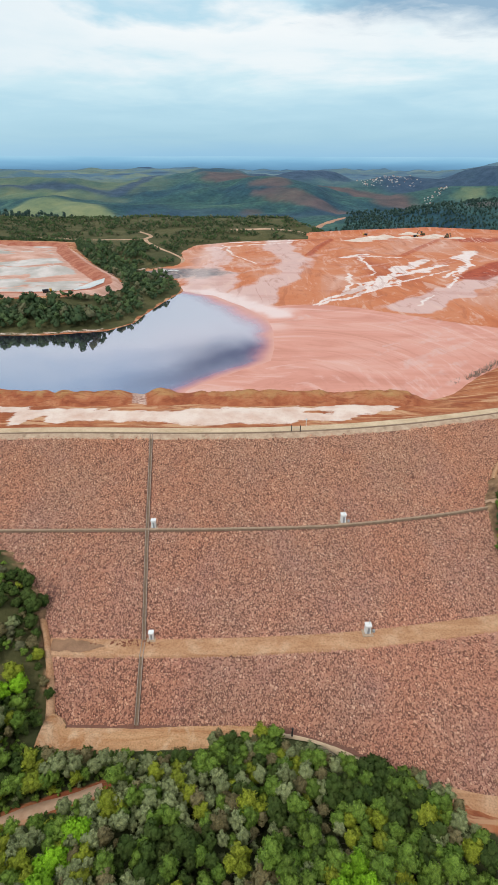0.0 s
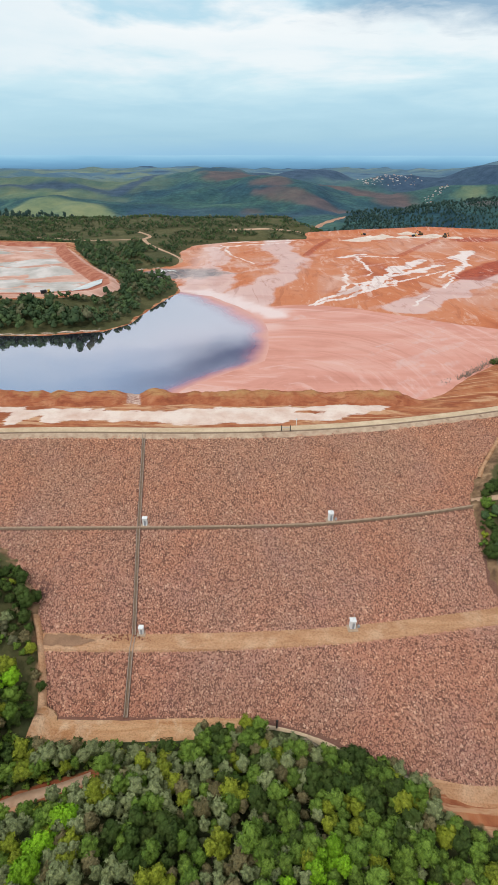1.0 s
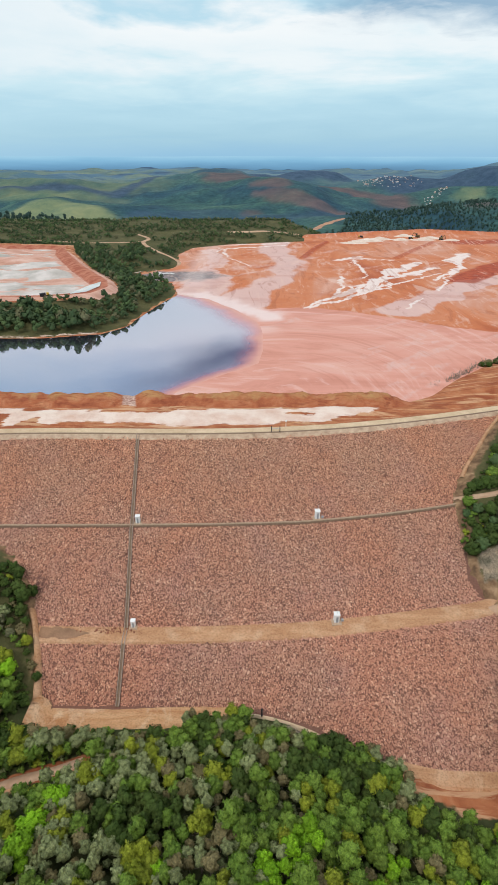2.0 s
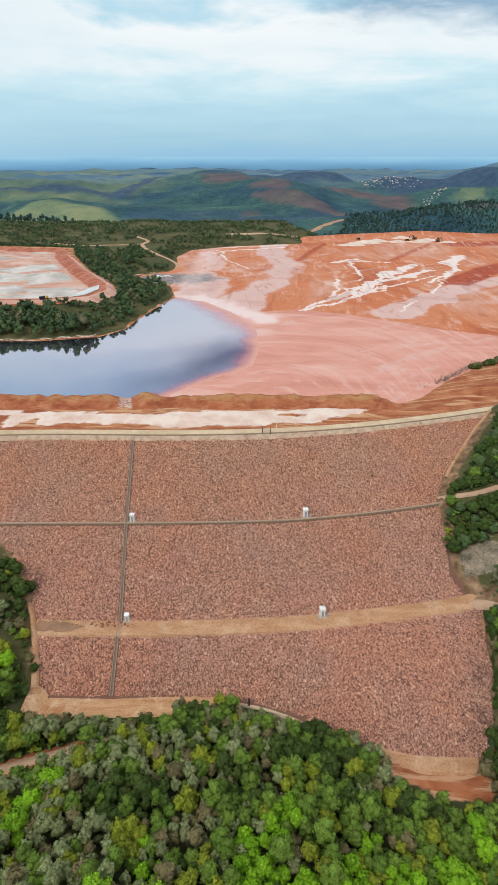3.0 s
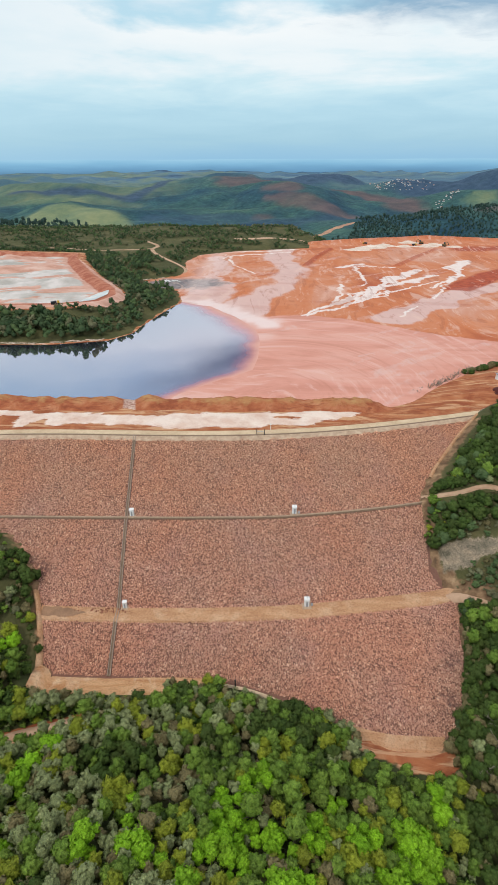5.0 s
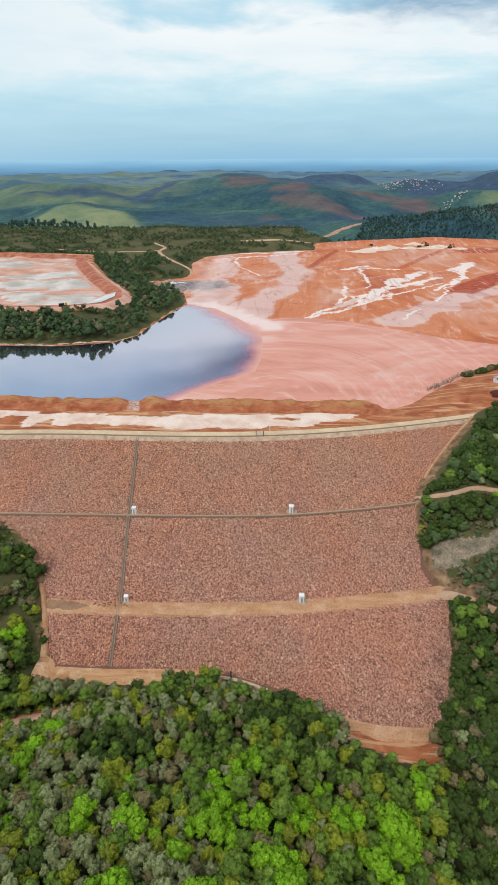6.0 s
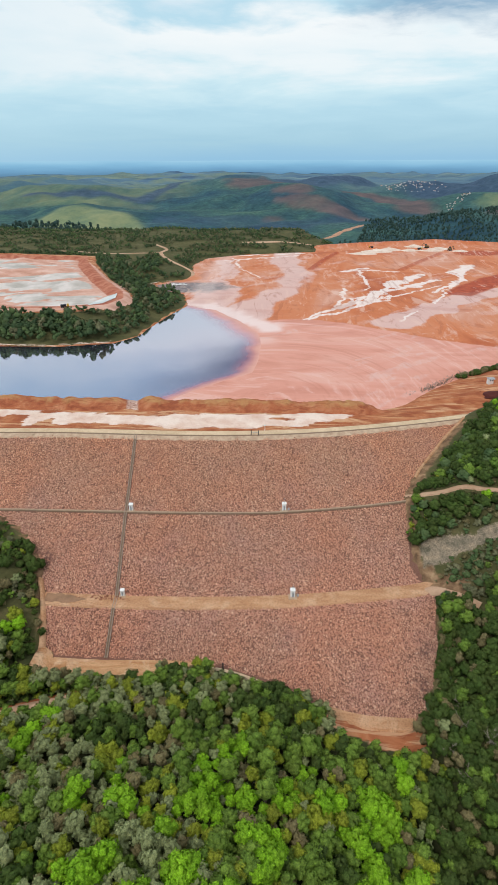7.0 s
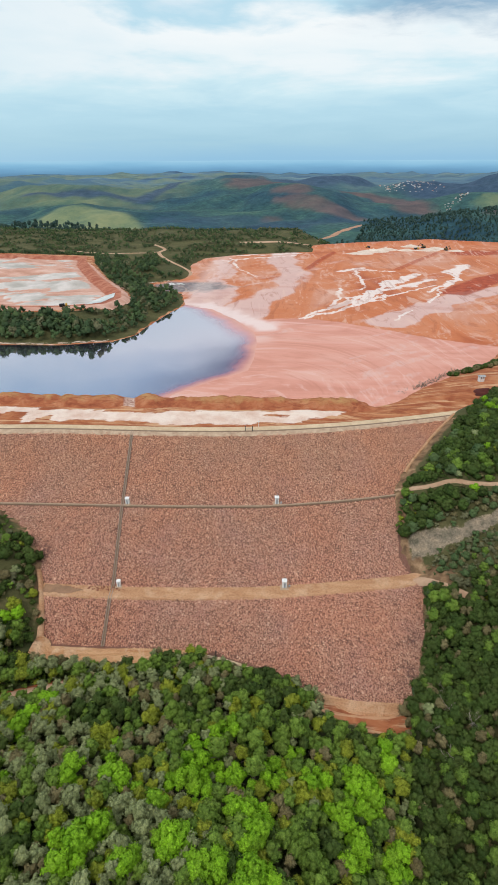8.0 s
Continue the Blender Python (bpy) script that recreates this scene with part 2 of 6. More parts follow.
def riprap_material(name, island):
    g = Graph(name)
    r = g.island if island else g.cells(2.2, "Color")
    stone = g.ramp(r if island else g.noise(2.0, 2), [(0.0, (0.13, 0.065, 0.05)), (0.06, (0.27, 0.14, 0.10)), (0.16, (0.455, 0.248, 0.176)), (0.55, (0.56, 0.322, 0.230)), (0.9, (0.635, 0.392, 0.278)), (1.0, (0.80, 0.585, 0.43))])
    drift = g.mix(g.span(g.noise(0.05, 4), 0.38, 0.62), (1.0, 0.98, 0.96), (1.06, 0.92, 0.84))
    c = g.mix(1.0, g.mix(1.0, stone, (0.95, 0.935, 0.94), "MULTIPLY"), drift, "MULTIPLY")
    c = g.mix(g.math("MULTIPLY", g.span(g.noise(0.11, 5), 0.50, 0.72), 0.30), c, (0.46, 0.25, 0.22))
    lift = g.n.new("ShaderNodeSeparateXYZ")
    g.l.new(g.pos, lift.inputs[0])
    c = g.mix(g.span(g.math("ADD", lift.outputs[2], g.math("MULTIPLY", g.noise(0.08, 3), 8.0)), 18.0, 30.0), g.mix(1.0, c, (1.0, 0.98, 0.98), "MULTIPLY"), g.mix(1.0, c, (0.97, 0.93, 0.86), "MULTIPLY"))
    dark_spots = None
    for at, reach in (((-41.5, 71.5, 13.5), 4.2), ((47.6, 47.2, 6.0), 3.6), ((50.5, 54.5, 8.0), 3.2)):
        d = g.n.new("ShaderNodeVectorMath")
        d.operation = "DISTANCE"
        g.l.new(g.pos, d.inputs[0])
        d.inputs[1].default_value = at
        m = g.span(d.outputs["Value"], reach, reach * 0.25)
        dark_spots = m if dark_spots is None else g.math("MAXIMUM", dark_spots, m)
    stain = g.math("MULTIPLY", dark_spots, g.span(g.noise(1.3, 4), 0.44, 0.58))
    c = g.mix(g.math("MULTIPLY", stain, 0.72), c, (0.085, 0.045, 0.048))
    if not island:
        # bed colour darkened to paint the shade in gaps between stones
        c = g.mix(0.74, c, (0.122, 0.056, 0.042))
        g.bump(g.cells(2.2), 0.3)
    else:
        g.bump(g.noise(6, 3), 0.04)
    return g.done(c, 0.9, 0.0, 0.2)


LIGHT_SAND = sandy("light_sand", (0.44, 0.205, 0.09), (0.58, 0.335, 0.175), (0.68, 0.47, 0.30))
SAND = sandy("sand_track", (0.44, 0.225, 0.115), (0.55, 0.315, 0.175), (0.60, 0.38, 0.235))
ROCK = riprap_material("riprap_stone", True)
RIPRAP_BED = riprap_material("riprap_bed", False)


def dike_earth():
    g = Graph("orange_earth")
    face = g.ramp(g.noise(0.16, 6, 0.6, (1, 1, 2), 0.6), [(0.3, (0.27, 0.07, 0.032)), (0.5, (0.42, 0.135, 0.06)), (0.7, (0.54, 0.24, 0.12))])
    turf = g.ramp(g.noise(0.25, 5), [(0.35, (0.44, 0.18, 0.075)), (0.6, (0.48, 0.26, 0.11)), (0.78, (0.36, 0.25, 0.09))])
    geo = g.n.new("ShaderNodeSeparateXYZ")
    g.l.new(g.pos, geo.inputs[0])
    f = g.math("ADD", geo.outputs[2], g.math("MULTIPLY", g.math("SUBTRACT", g.noise(0.35, 5), 0.5), 3.0))
    c = g.mix(g.span(f, 26.9, 27.9), face, turf)
    spill = g.math("ADD", g.attr("spill"), g.math("MULTIPLY", g.math("SUBTRACT", g.noise(0.9, 4), 0.5), 0.5))
    c = g.mix(g.span(spill, 0.4, 0.6), c, g.mix(g.span(g.noise(1.1, 4), 0.35, 0.65), (0.40, 0.24, 0.19), (0.66, 0.47, 0.38)))
    rut = g.span(g.noise(0.22, 8, 0.7, (0.6, 2.2, 1.4), 1.2), 0.5, 0.64)
    c = g.mix(g.math("MULTIPLY", rut, 0.72), c, (0.24, 0.060, 0.028))
    g.bump(g.noise(0.7, 6), 0.7)
    return g.done(c, 0.95, 0.0, 0.2)


DIKE_EARTH = dike_earth()

# ---- the lie of the land ----


def hash2(ix, iy, seed):
    v = np.sin(ix * 127.1 + iy * 311.7 + seed * 74.7) * 43758.5453
    return v - np.floor(v)


def vnoise(x, y, seed=0):
    ix, iy = np.floor(x), np.floor(y)
    fx, fy = x - ix, y - iy
    fx, fy = fx * fx * (3 - 2 * fx), fy * fy * (3 - 2 * fy)
    a, b = hash2(ix, iy, seed), hash2(ix + 1, iy, seed)
    c, d = hash2(ix, iy + 1, seed), hash2(ix + 1, iy + 1, seed)
    return (a * (1 - fx) + b * fx) * (1 - fy) + (c * (1 - fx) + d * fx) * fy


def fbm(x, y, seed=0, octaves=4):
    total, amp = 0.0, 0.5
    for i in range(octaves):
        total = total + amp * (vnoise(x * 2 ** i, y * 2 ** i, seed + i * 13) - 0.5)
        amp *= 0.5
    return total


def sstep(a, b, v):
    t = np.clip((v - a) / (b - a), 0, 1)
    return t * t * (3 - 2 * t)


def gauss(x, y, cx, cy, sx, sy):
    return np.exp(-((x - cx) / sx) ** 2 - ((y - cy) / sy) ** 2)


def seg_dist(x, y, pts):
    best = np.full(np.shape(x), 1e9)
    for (ax, ay), (bx, by) in zip(pts, pts[1:]):
        dx, dy = bx - ax, by - ay
        t = np.clip(((x - ax) * dx + (y - ay) * dy) / (dx * dx + dy * dy), 0, 1)
        best = np.minimum(best, np.hypot(x - ax - t * dx, y - ay - t * dy))
    return best


def inside(x, y, pts):
    """Signed distance to a polygon, negative inside."""
    odd = np.zeros(np.shape(x), bool)
    for (ax, ay), (bx, by) in zip(pts, pts[1:] + pts[:1]):
        if ay != by:
            odd ^= ((ay > y) != (by > y)) & (x < (bx - ax) * (y - ay) / (by - ay) + ax)
    d = seg_dist(x, y, pts + pts[:1])
    return np.where(odd, -d, d)


CREST, POND = 30.0, 24.5
BASIN = [(-260, 150), (-160, 143), (-60, 143), (6, 146), (47, 147), (51, 144), (60, 149), (71, 162), (88, 178), (106, 192), (116, 208), (160, 232), (300, 262), (430, 420), (390, 575),
         (230, 552), (167, 574), (128, 556), (46, 532), (44, 490), (-19, 472), (-55, 452), (-62, 420), (-55, 380), (-58, 362), (-78, 347), (-69, 329), (-50, 316), (-43, 287), (-49, 267), (-55, 238), (-57, 224), (-66, 212), (-91, 205), (-119, 204), (-260, 196)]
CELL = [(-330, 226), (-200, 236), (-137, 245.5), (-104, 249), (-84, 257), (-79, 272), (-84, 288), (-110, 329), (-139, 384), (-148, 412), (-225, 420), (-330, 420)]


def bent(x, lo, hi, coefs, slope):
    """A line across the valley: a polynomial between two ends, straight beyond them."""
    q = np.clip(x, lo, hi)
    return np.polyval(coefs, q / 50) + slope * (np.minimum(x, lo) - lo) + 0.32 * (np.maximum(x, hi) - hi)


def y_crest(x):
    return bent(x, -66, 82, (-0.73, 1.291, 4.523, 4.11, 110.83), 0.03)


def y_berm1(x):
    return bent(x, -60, 51, (0.037, 1.164, 2.23, 3.261, 85.611), 0.03)


def y_berm2(x):
    return bent(x, -40, 50, (0.013, 2.539, 3.644, 65.03), 0.03)


def y_toe(x):
    return 51.2 - 10 * sstep(2, 38, x)


def rise(x):
    return 1.5 * np.clip((x - 15) / 35, 0, 1.4)


BERM2 = 3.4


def dam_z(x, y):
    """The dam's own surface: crest, two berms, toe track."""
    yc, y1, y2, yt, r = y_crest(x), y_berm1(x), y_berm2(x), y_toe(x), rise(x)
    knots = [(yt - 60, 4.5 + 0 * r), (yt, 4.5 + 0.4 * r), (y2 - BERM2, 9.9 + r), (y2, 10 + r), (y1 - 0.9, 19.9 + r), (y1 + 0.5, 20 + r), (yc, CREST + 0 * r), (yc + 4.3, CREST + 0 * r), (yc + 12.5, 26.3 + 0 * r), (yc + 90, 26.0 + 0 * r)]
    z = knots[0][1] + 0 * y
    for (ya, za), (yb, zb) in zip(knots, knots[1:]):
        z = np.where(y > ya, za + (zb - za) * np.clip((y - ya) / (yb - ya), 0, 1), z)
    return z


def x_right(y):
    return np.interp(y, (-80, 0, 37, 44, 58, 68, 76, 95, 103, 117, 131, 147, 160), (72, 58, 43.5, 48.5, 53, 54, 49, 50.6, 54.7, 64.7, 76, 92, 112))


def x_left(y):
    return np.interp(y, (-80, 35, 48.5, 55, 63, 69.5, 77, 81, 90, 108, 125), (-52, -41, -33, -35.5, -38.5, -41.7, -48, -57, -80, -102, -120))


def land(x, y):
    """Height of the natural ground everywhere."""
    x, y = np.asarray(x, float), np.asarray(y, float)
    # spur under the near woods, downstream of the toe
    ramp = np.clip((46.5 - y) / 45, 0, 1.15)
    wide = np.where(x < 3, 58, 34)
    spur = 4.6 + 21 * ramp * np.exp(-((x - 3) / wide) ** 2) + 2.0 * fbm(x / 12, y / 12, 3) * sstep(44, 36, y)
    spur = spur - 0.10 * np.clip(34 - y, 0, 60) * sstep(20, 50, x)
    yt = y_toe(x)
    low = np.where(y < yt - 1, spur, np.minimum(dam_z(x, y), 400))
    low = np.where((y > yt - 6) & (y < yt), np.minimum(low, 4.6 + 3 * sstep(yt - 3, yt - 6, y)), low)
    dr, dl = x - x_right(y), x_left(y) - x
    side_r = 1.3 * sstep(-0.5, 0.9, dr) + 26 * (1 - np.exp(-np.clip(dr, 0, None) * 0.42 / 26)) * (0.35 + 0.65 * sstep(30, 62, y))
    side_l = 1.3 * sstep(-0.5, 0.9, dl) + 22 * (1 - np.exp(-np.clip(dl, 0, None) * 0.36 / 22)) * (0.4 + 0.6 * sstep(20, 60, y))
    near = low - sstep(yt - 1.5, yt, y) + side_r + side_l + 0.5 * fbm(x / 7, y / 7, 9) * (sstep(0.5, 4, dr) + sstep(0.5, 4, dl))
    near = near - 1.6 * sstep(2.0, 0.5, seg_dist(x, y, [(49.6, 80.0), (50.8, 76.2), (52.8, 73.2), (56.5, 71.2)]))
    # basin with banks
    sd = inside(x, y, BASIN)
    cap = 1.6 + 4.5 * np.maximum(sstep(46, 75, x), sstep(165, 215, y))
    bank = POND + np.where(sd > 0, cap * (1 - np.exp(-sd * 0.24 / cap)), np.maximum(sd * 0.5, -2.5)) + 1.2 * fbm(x / 18, y / 18, 5) * sstep(1, 10, sd)
    cell = inside(x, y, CELL)
    bank = bank + 2.0 * sstep(14, 0, cell) * sstep(0, 14, sd) - 7.0 * sstep(0, -5, cell)
    bank = bank + 1.5 * sstep(440, 560, y) * sstep(0, 60, sd) * (1 + 2 * fbm(x / 70, y / 70, 8))
    h = near + (bank - near) * sstep(0, 12, y - (y_crest(x) + 10))
    # country beyond
    roll = 55 * fbm(x / 640, y / 640, 21, 3) + 70 * np.abs(fbm(x / 190 + 5, y / 260, 23, 3)) * sstep(820, 1150, y) - 9
    far = (-30 + roll + 78 * gauss(x, y, -150, 1980, 330, 420) + 40 * gauss(x, y, 60, 1560, 170, 300) + 54 * gauss(x, y, 230, 2420, 230, 260) + 34 * gauss(x, y, -430, 1210, 190, 180) + 48 * gauss(x, y, -380, 790, 260, 70) + 92 * gauss(x, y, 790, 1960, 210, 230) + 52 * gauss(x, y, 640, 1520, 150, 120)
           + 46 * gauss(x, y, 430, 1090, 300, 170) + 105 * gauss(x, y, 1400, 3050, 430, 520) + 45 * gauss(x, y, -760, 1750, 260, 300)
           + 52 * gauss(x, y, -1300, 2600, 500, 420) + 16 * sstep(2500, 4300, y) + 38 * gauss(x, y, 430, 2090, 140, 120) + 20 * gauss(x, y, 460, 1620, 110, 120))
    h = h + (far - h) * sstep(580, 800, y + 50 * fbm(x / 120, 0 * y, 31) + 70 * sstep(20, 60, x))
    # hills on both sides and behind, out of sight
    out = np.maximum(np.abs(x) - 460, -y - 130)
    return np.where(y < 700, h + (30 + 30 * fbm(x / 200, y / 200, 41) - h) * sstep(0, 400, out), h)


def arrays_to_mesh(name, verts, faces, materials, index=None, smooth=False, attrs=(), normals=None):
    """A mesh from a vertex array and an array of triangles or quads."""
    me = bpy.data.meshes.new(name)
    n, k = faces.shape
    me.vertices.add(len(verts))
    me.vertices.foreach_set("co", np.ascontiguousarray(verts, np.float32).ravel())
    me.loops.add(n * k)
    me.loops.foreach_set("vertex_index", np.ascontiguousarray(faces, np.int32).ravel())
    me.polygons.add(n)
    me.polygons.foreach_set("loop_start", np.arange(0, n * k, k, dtype=np.int32))
    for m in materials:
        me.materials.append(m)
    if index is not None:
        me.polygons.foreach_set("material_index", np.ascontiguousarray(index, np.int32))
    me.polygons.foreach_set("use_smooth", np.full(n, smooth))
    me.update(calc_edges=True)
    for key, values in attrs:
        a = me.attributes.new(key, "FLOAT", "POINT")
        a.data.foreach_set("value", np.ascontiguousarray(values, np.float32).ravel())
    me.validate()
    if normals is not None:
        me.normals_split_custom_set_from_vertices(np.ascontiguousarray(normals, np.float32))
    return me


def grid_faces(nx, ny, keep=None):
    i, j = np.meshgrid(np.arange(nx - 1), np.arange(ny - 1))
    a = (j * nx + i)
    f = np.stack([a, a + 1, a + nx + 1, a + nx], -1).reshape(-1, 4)
    return f if keep is None else f[keep.ravel()]


def sheet(name, xs, ys, height, material, masks=(), keep=None, smooth=True):
    X, Y = np.meshgrid(xs, ys)
    Z = height(X, Y)
    kf = None
    if keep is not None:
        K = keep(X, Y)
        kf = K[:-1, :-1] | K[1:, :-1] | K[:-1, 1:] | K[1:, 1:]
    me = arrays_to_mesh(name, np.stack([X, Y, Z], -1).reshape(-1, 3), grid_faces(len(xs), len(ys), kf), [material], None, smooth, [(k, f(X, Y, Z)) for k, f in masks])
    return new(name, me)


def ticks(*spans):
    out = []
    for a, b, step in spans:
        out.extend(np.arange(a, b, step))
    out.append(spans[-1][1])
    return np.array(out)


def growing(a, b, first, ratio):
    out, step = [a], first
    while out[-1] < b:
        step *= ratio
        out.append(out[-1] + step)
    out[-1] = b
    return np.array(out[1:])


def part(name, data, material, parent, label=""):
    """One mesh object under a thing; data is a bmesh or a mesh."""
    if isinstance(data, bmesh.types.BMesh):
        me = bpy.data.meshes.new(name)
        data.to_mesh(me)
        data.free()
    else:
        me = data
    if material is not None and not me.materials:
        me.materials.append(material)
    ob = new(name, me)
    ob.parent = parent
    return tagged(ob, label)


def box(bm, sx, sy, sz, at=(0, 0, 0), turn=None, bevel=0.0):
    """A bevelled block whose base centre is at the given place."""
    made = bmesh.ops.create_cube(bm, size=1.0)["verts"]
    m = Matrix.Translation(at) @ (turn or Matrix()) @ Matrix.Translation((0, 0, sz / 2)) @ Matrix.Diagonal((sx, sy, sz, 1))
    bmesh.ops.transform(bm, matrix=m, verts=made)
    if bevel:
        edges = list({e for v in made for e in v.link_edges})
        bmesh.ops.bevel(bm, geom=edges, offset=bevel, segments=1, affect="EDGES")
    return bm


def block(sx, sy, sz, at=(0, 0, 0), turn=None, bevel=0.0):
    return box(bmesh.new(), sx, sy, sz, at, turn, bevel)


def rod(r0, r1, length, at=(0, 0, 0), turn=None, sides=10):
    bm = bmesh.new()
    m = Matrix.Translation(at) @ (turn or Matrix()) @ Matrix.Translation((0, 0, length / 2))
    bmesh.ops.create_cone(bm, cap_ends=True, segments=sides, radius1=r0, radius2=r1, depth=length, matrix=m)
    return bm


# ---- ground ----
BENCH_PATH = [(50.8, 94.0), (55, 92.8), (60, 92.6), (66, 93.2), (72, 91.8), (92, 90)]
TOE_ROAD_R = [(33, 38.6), (38, 37.2), (42.3, 36.4)]
TRACK_L = [(-37.5, 33.0), (-33.6, 34.9), (-29.4, 36.5), (-26.4, 37.4), (-22.8, 39.2)]
FAR_ROAD = [(-55.5, 362), (-57.5, 387), (-72, 409), (-88, 431), (-97, 452), (-96, 470), (-112, 492)]
FAR_ROAD2 = [(-97, 455), (-109, 448), (-132, 440), (-160, 443), (-190, 450)]
RIDGE_ROAD = [(-30, 512), (2, 520), (40, 528)]


def bare(x, y, z):
    dr = x - x_right(y)
    b = np.maximum.reduce([
        sstep(4.6, 3.0, seg_dist(x, y, TOE_ROAD_R)), sstep(2.2, 1.2, seg_dist(x, y, TRACK_L))])
    sd = inside(x, y, BASIN)
    b = np.maximum(b, sstep(1.7, 0.7, sd) * (sd > -6))
    b = np.maximum(b, sstep(6.5, 4.5, np.abs(inside(x, y, CELL) - 0.5)))
    near_strip = (y > y_crest(x) + 3) & (sd < 60) & (y < 230) & (x > -170) & ((y < 165) | (x > 40))
    b = np.where(near_strip & (x < 150), 1.0, b)
    return np.where(y < 620, b, np.maximum(0, sstep(11, 3, seg_dist(x, y, [(62, 970), (93, 1000), (111, 1047), (158, 1117)]) + 16 * fbm(x / 22, y / 30, 88))))


def pale(x, y, z):
    """White dried slurry between crest and dike, light gravel of the roads."""
    w = fbm(x / 16, y / 5, 51)
    lo = np.interp(x, (-150, -71, -53, -36, -19, 5, 25, 38), (122.4, 122.0, 121.8, 122.6, 123.3, 124.3, 128.0, 134.5)) + 4.0 * fbm(x / 6, y / 5, 53)
    hi = np.interp(x, (-150, -76, -39, -21, 4, 26, 38, 44), (133.5, 132.6, 131.6, 132.2, 135.0, 137.0, 137.0, 136.0)) + 6.0 * fbm(x / 8, y / 6, 55)
    strip = sstep(-0.4, 0.8, y - lo) * sstep(-0.4, 0.8, hi - y) * (y < 146) * sstep(43, 38, x)
    pocket = np.maximum.reduce([sstep(1.1, 0.7, np.hypot((x - px) / rx, (y - py) / ry) + 2.0 * w) for px, py, rx, ry in ((-47, 124.0, 8, 1.7), (-62, 124.5, 4, 2.2), (-75, 126, 6, 2.6), (-34, 123.4, 6, 1.2), (17, 132.8, 6, 1.5))])
    strip = strip * (1 - 0.9 * pocket)
    sd = inside(x, y, BASIN)
    shore = sstep(1.8, 0.6, np.abs(sd - 1.8)) * (y > 190) * (x < -66) * 0.6
    edge = sstep(2.2, 0.7, np.abs(x - x_right(y))) * sstep(100, 112, y) * sstep(140, 128, y) * 0.5
    return np.maximum.reduce([strip, shore, edge])


def field(x, y, z):
    a = sstep(1.0, 0.8, np.hypot((x + 385 + 0.28 * (y - 1060)) / 125, (y - 1085) / 175))
    b = sstep(1.0, 0.6, np.hypot((x + 250) / 50, (y - 715) / 22)) * 0.8
    c = np.maximum(sstep(0.02, 0.12, fbm(x / 200, y / 300, 61)) * sstep(1300, 1600, y) * sstep(-200, -450, x) * 0.55, sstep(1.1, 0.6, np.hypot((x + 600) / 130, (y - 1490) / 80) + 1.2 * fbm(x / 60, y / 60, 66)) * 0.7)
    c = np.maximum(c, 0.7 * sstep(1.1, 0.7, np.hypot((x - 530) / 42, (y - 1480) / 55) + 1.0 * fbm(x / 30, y / 30, 68)))
    d = sstep(0.06, 0.16, fbm(x / 500, y / 260, 67)) * sstep(2600, 3400, y) * 0.25
    e = np.maximum(0.45, sstep(-0.06, 0.06, fbm(x / 14, y / 9, 63))) * (y > 190) * (y < 620) * 0.9
    g_ = np.where((y > 540) & (y < 700) & (x < 60), 0.6, 0.0)
    f = np.where((y > 50) & (y < 190), 0.85, 0.0)
    return np.maximum.reduce([a, b, c, d, e, f, g_])


def clearing(x, y, z):
    """Felled brown and purple slopes on the hills."""
    n = 60 * fbm(x / 45, y / 70, 71)
    a = np.maximum(sstep(1.15, 0.75, np.hypot((x + 85) / 120, (y - 1850) / 170) + n / 90), sstep(1.1, 0.6, np.hypot((x - 22) / 60, (y - 1545) / 75) + n / 70))
    b = sstep(62, 30, seg_dist(x, y, [(20, 1440), (90, 1372), (155, 1312)]) + n)
    c = sstep(70, 34, seg_dist(x, y, [(226, 1865), (310, 1852), (338, 1640), (341, 1500)]) + n)
    d = np.maximum(sstep(1.1, 0.6, np.hypot((x + 24) / 36, (y - 1268) / 26) + n / 80), sstep(1.1, 0.6, np.hypot((x - 432) / 46, (y - 1096) / 40) + n / 80))
    return np.maximum.reduce([0.9 * a, 0.85 * b, c, 0.7 * d])


def hazed_stands(x, y, z):
    """Dark stands of woods, blued for haze: hedge lines, the second hill, the eastern hill."""
    n = 50 * fbm(x / 50, y / 80, 73)
    hedge = sstep(34, 14, seg_dist(x, y, [(-720, 1560), (-600, 1614), (-475, 1620), (-415, 1586)]) * np.where(y > 1600, 0.8, 1) + 0.6 * n)
    hedge = np.maximum(hedge, sstep(40, 18, seg_dist(x, y, [(-415, 1586), (-400, 1800), (-388, 2045)]) + 0.6 * n))
    two = sstep(150, 90, seg_dist(x, y, [(40, 2200), (150, 2320), (225, 2340)]) + n)
    east = sstep(250, 170, seg_dist(x, y, [(600, 2020), (720, 1880), (850, 1800)]) + n)
    low = sstep(60, 30, seg_dist(x, y, [(-250, 1180), (-120, 1240), (40, 1180), (150, 1220)]) + 2 * n)
    return np.clip(np.maximum.reduce([hedge, two, east, 0.5 * low]), 0, 1)


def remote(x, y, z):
    """Where the hill colours begin, which carry a painted blue haze tint."""
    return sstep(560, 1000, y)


def haze_blend(x, y, z):
    """The distant plain, where haze is blended into the ground colour."""
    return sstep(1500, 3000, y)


FAN = [(49.9, 78.6), (54.4, 73.6), (60, 76.0), (66, 78.0), (80, 83.0), (80, 86.0), (63.6, 80.8), (53.7, 80.4)]


def gravel(x, y, z):
    return np.maximum(sstep(0.5, -0.4, inside(x, y, FAN)), sstep(1.6, 0.8, np.abs(y - y_toe(x) + 1.2)) * sstep(8, 14, x) * sstep(32, 28, x))


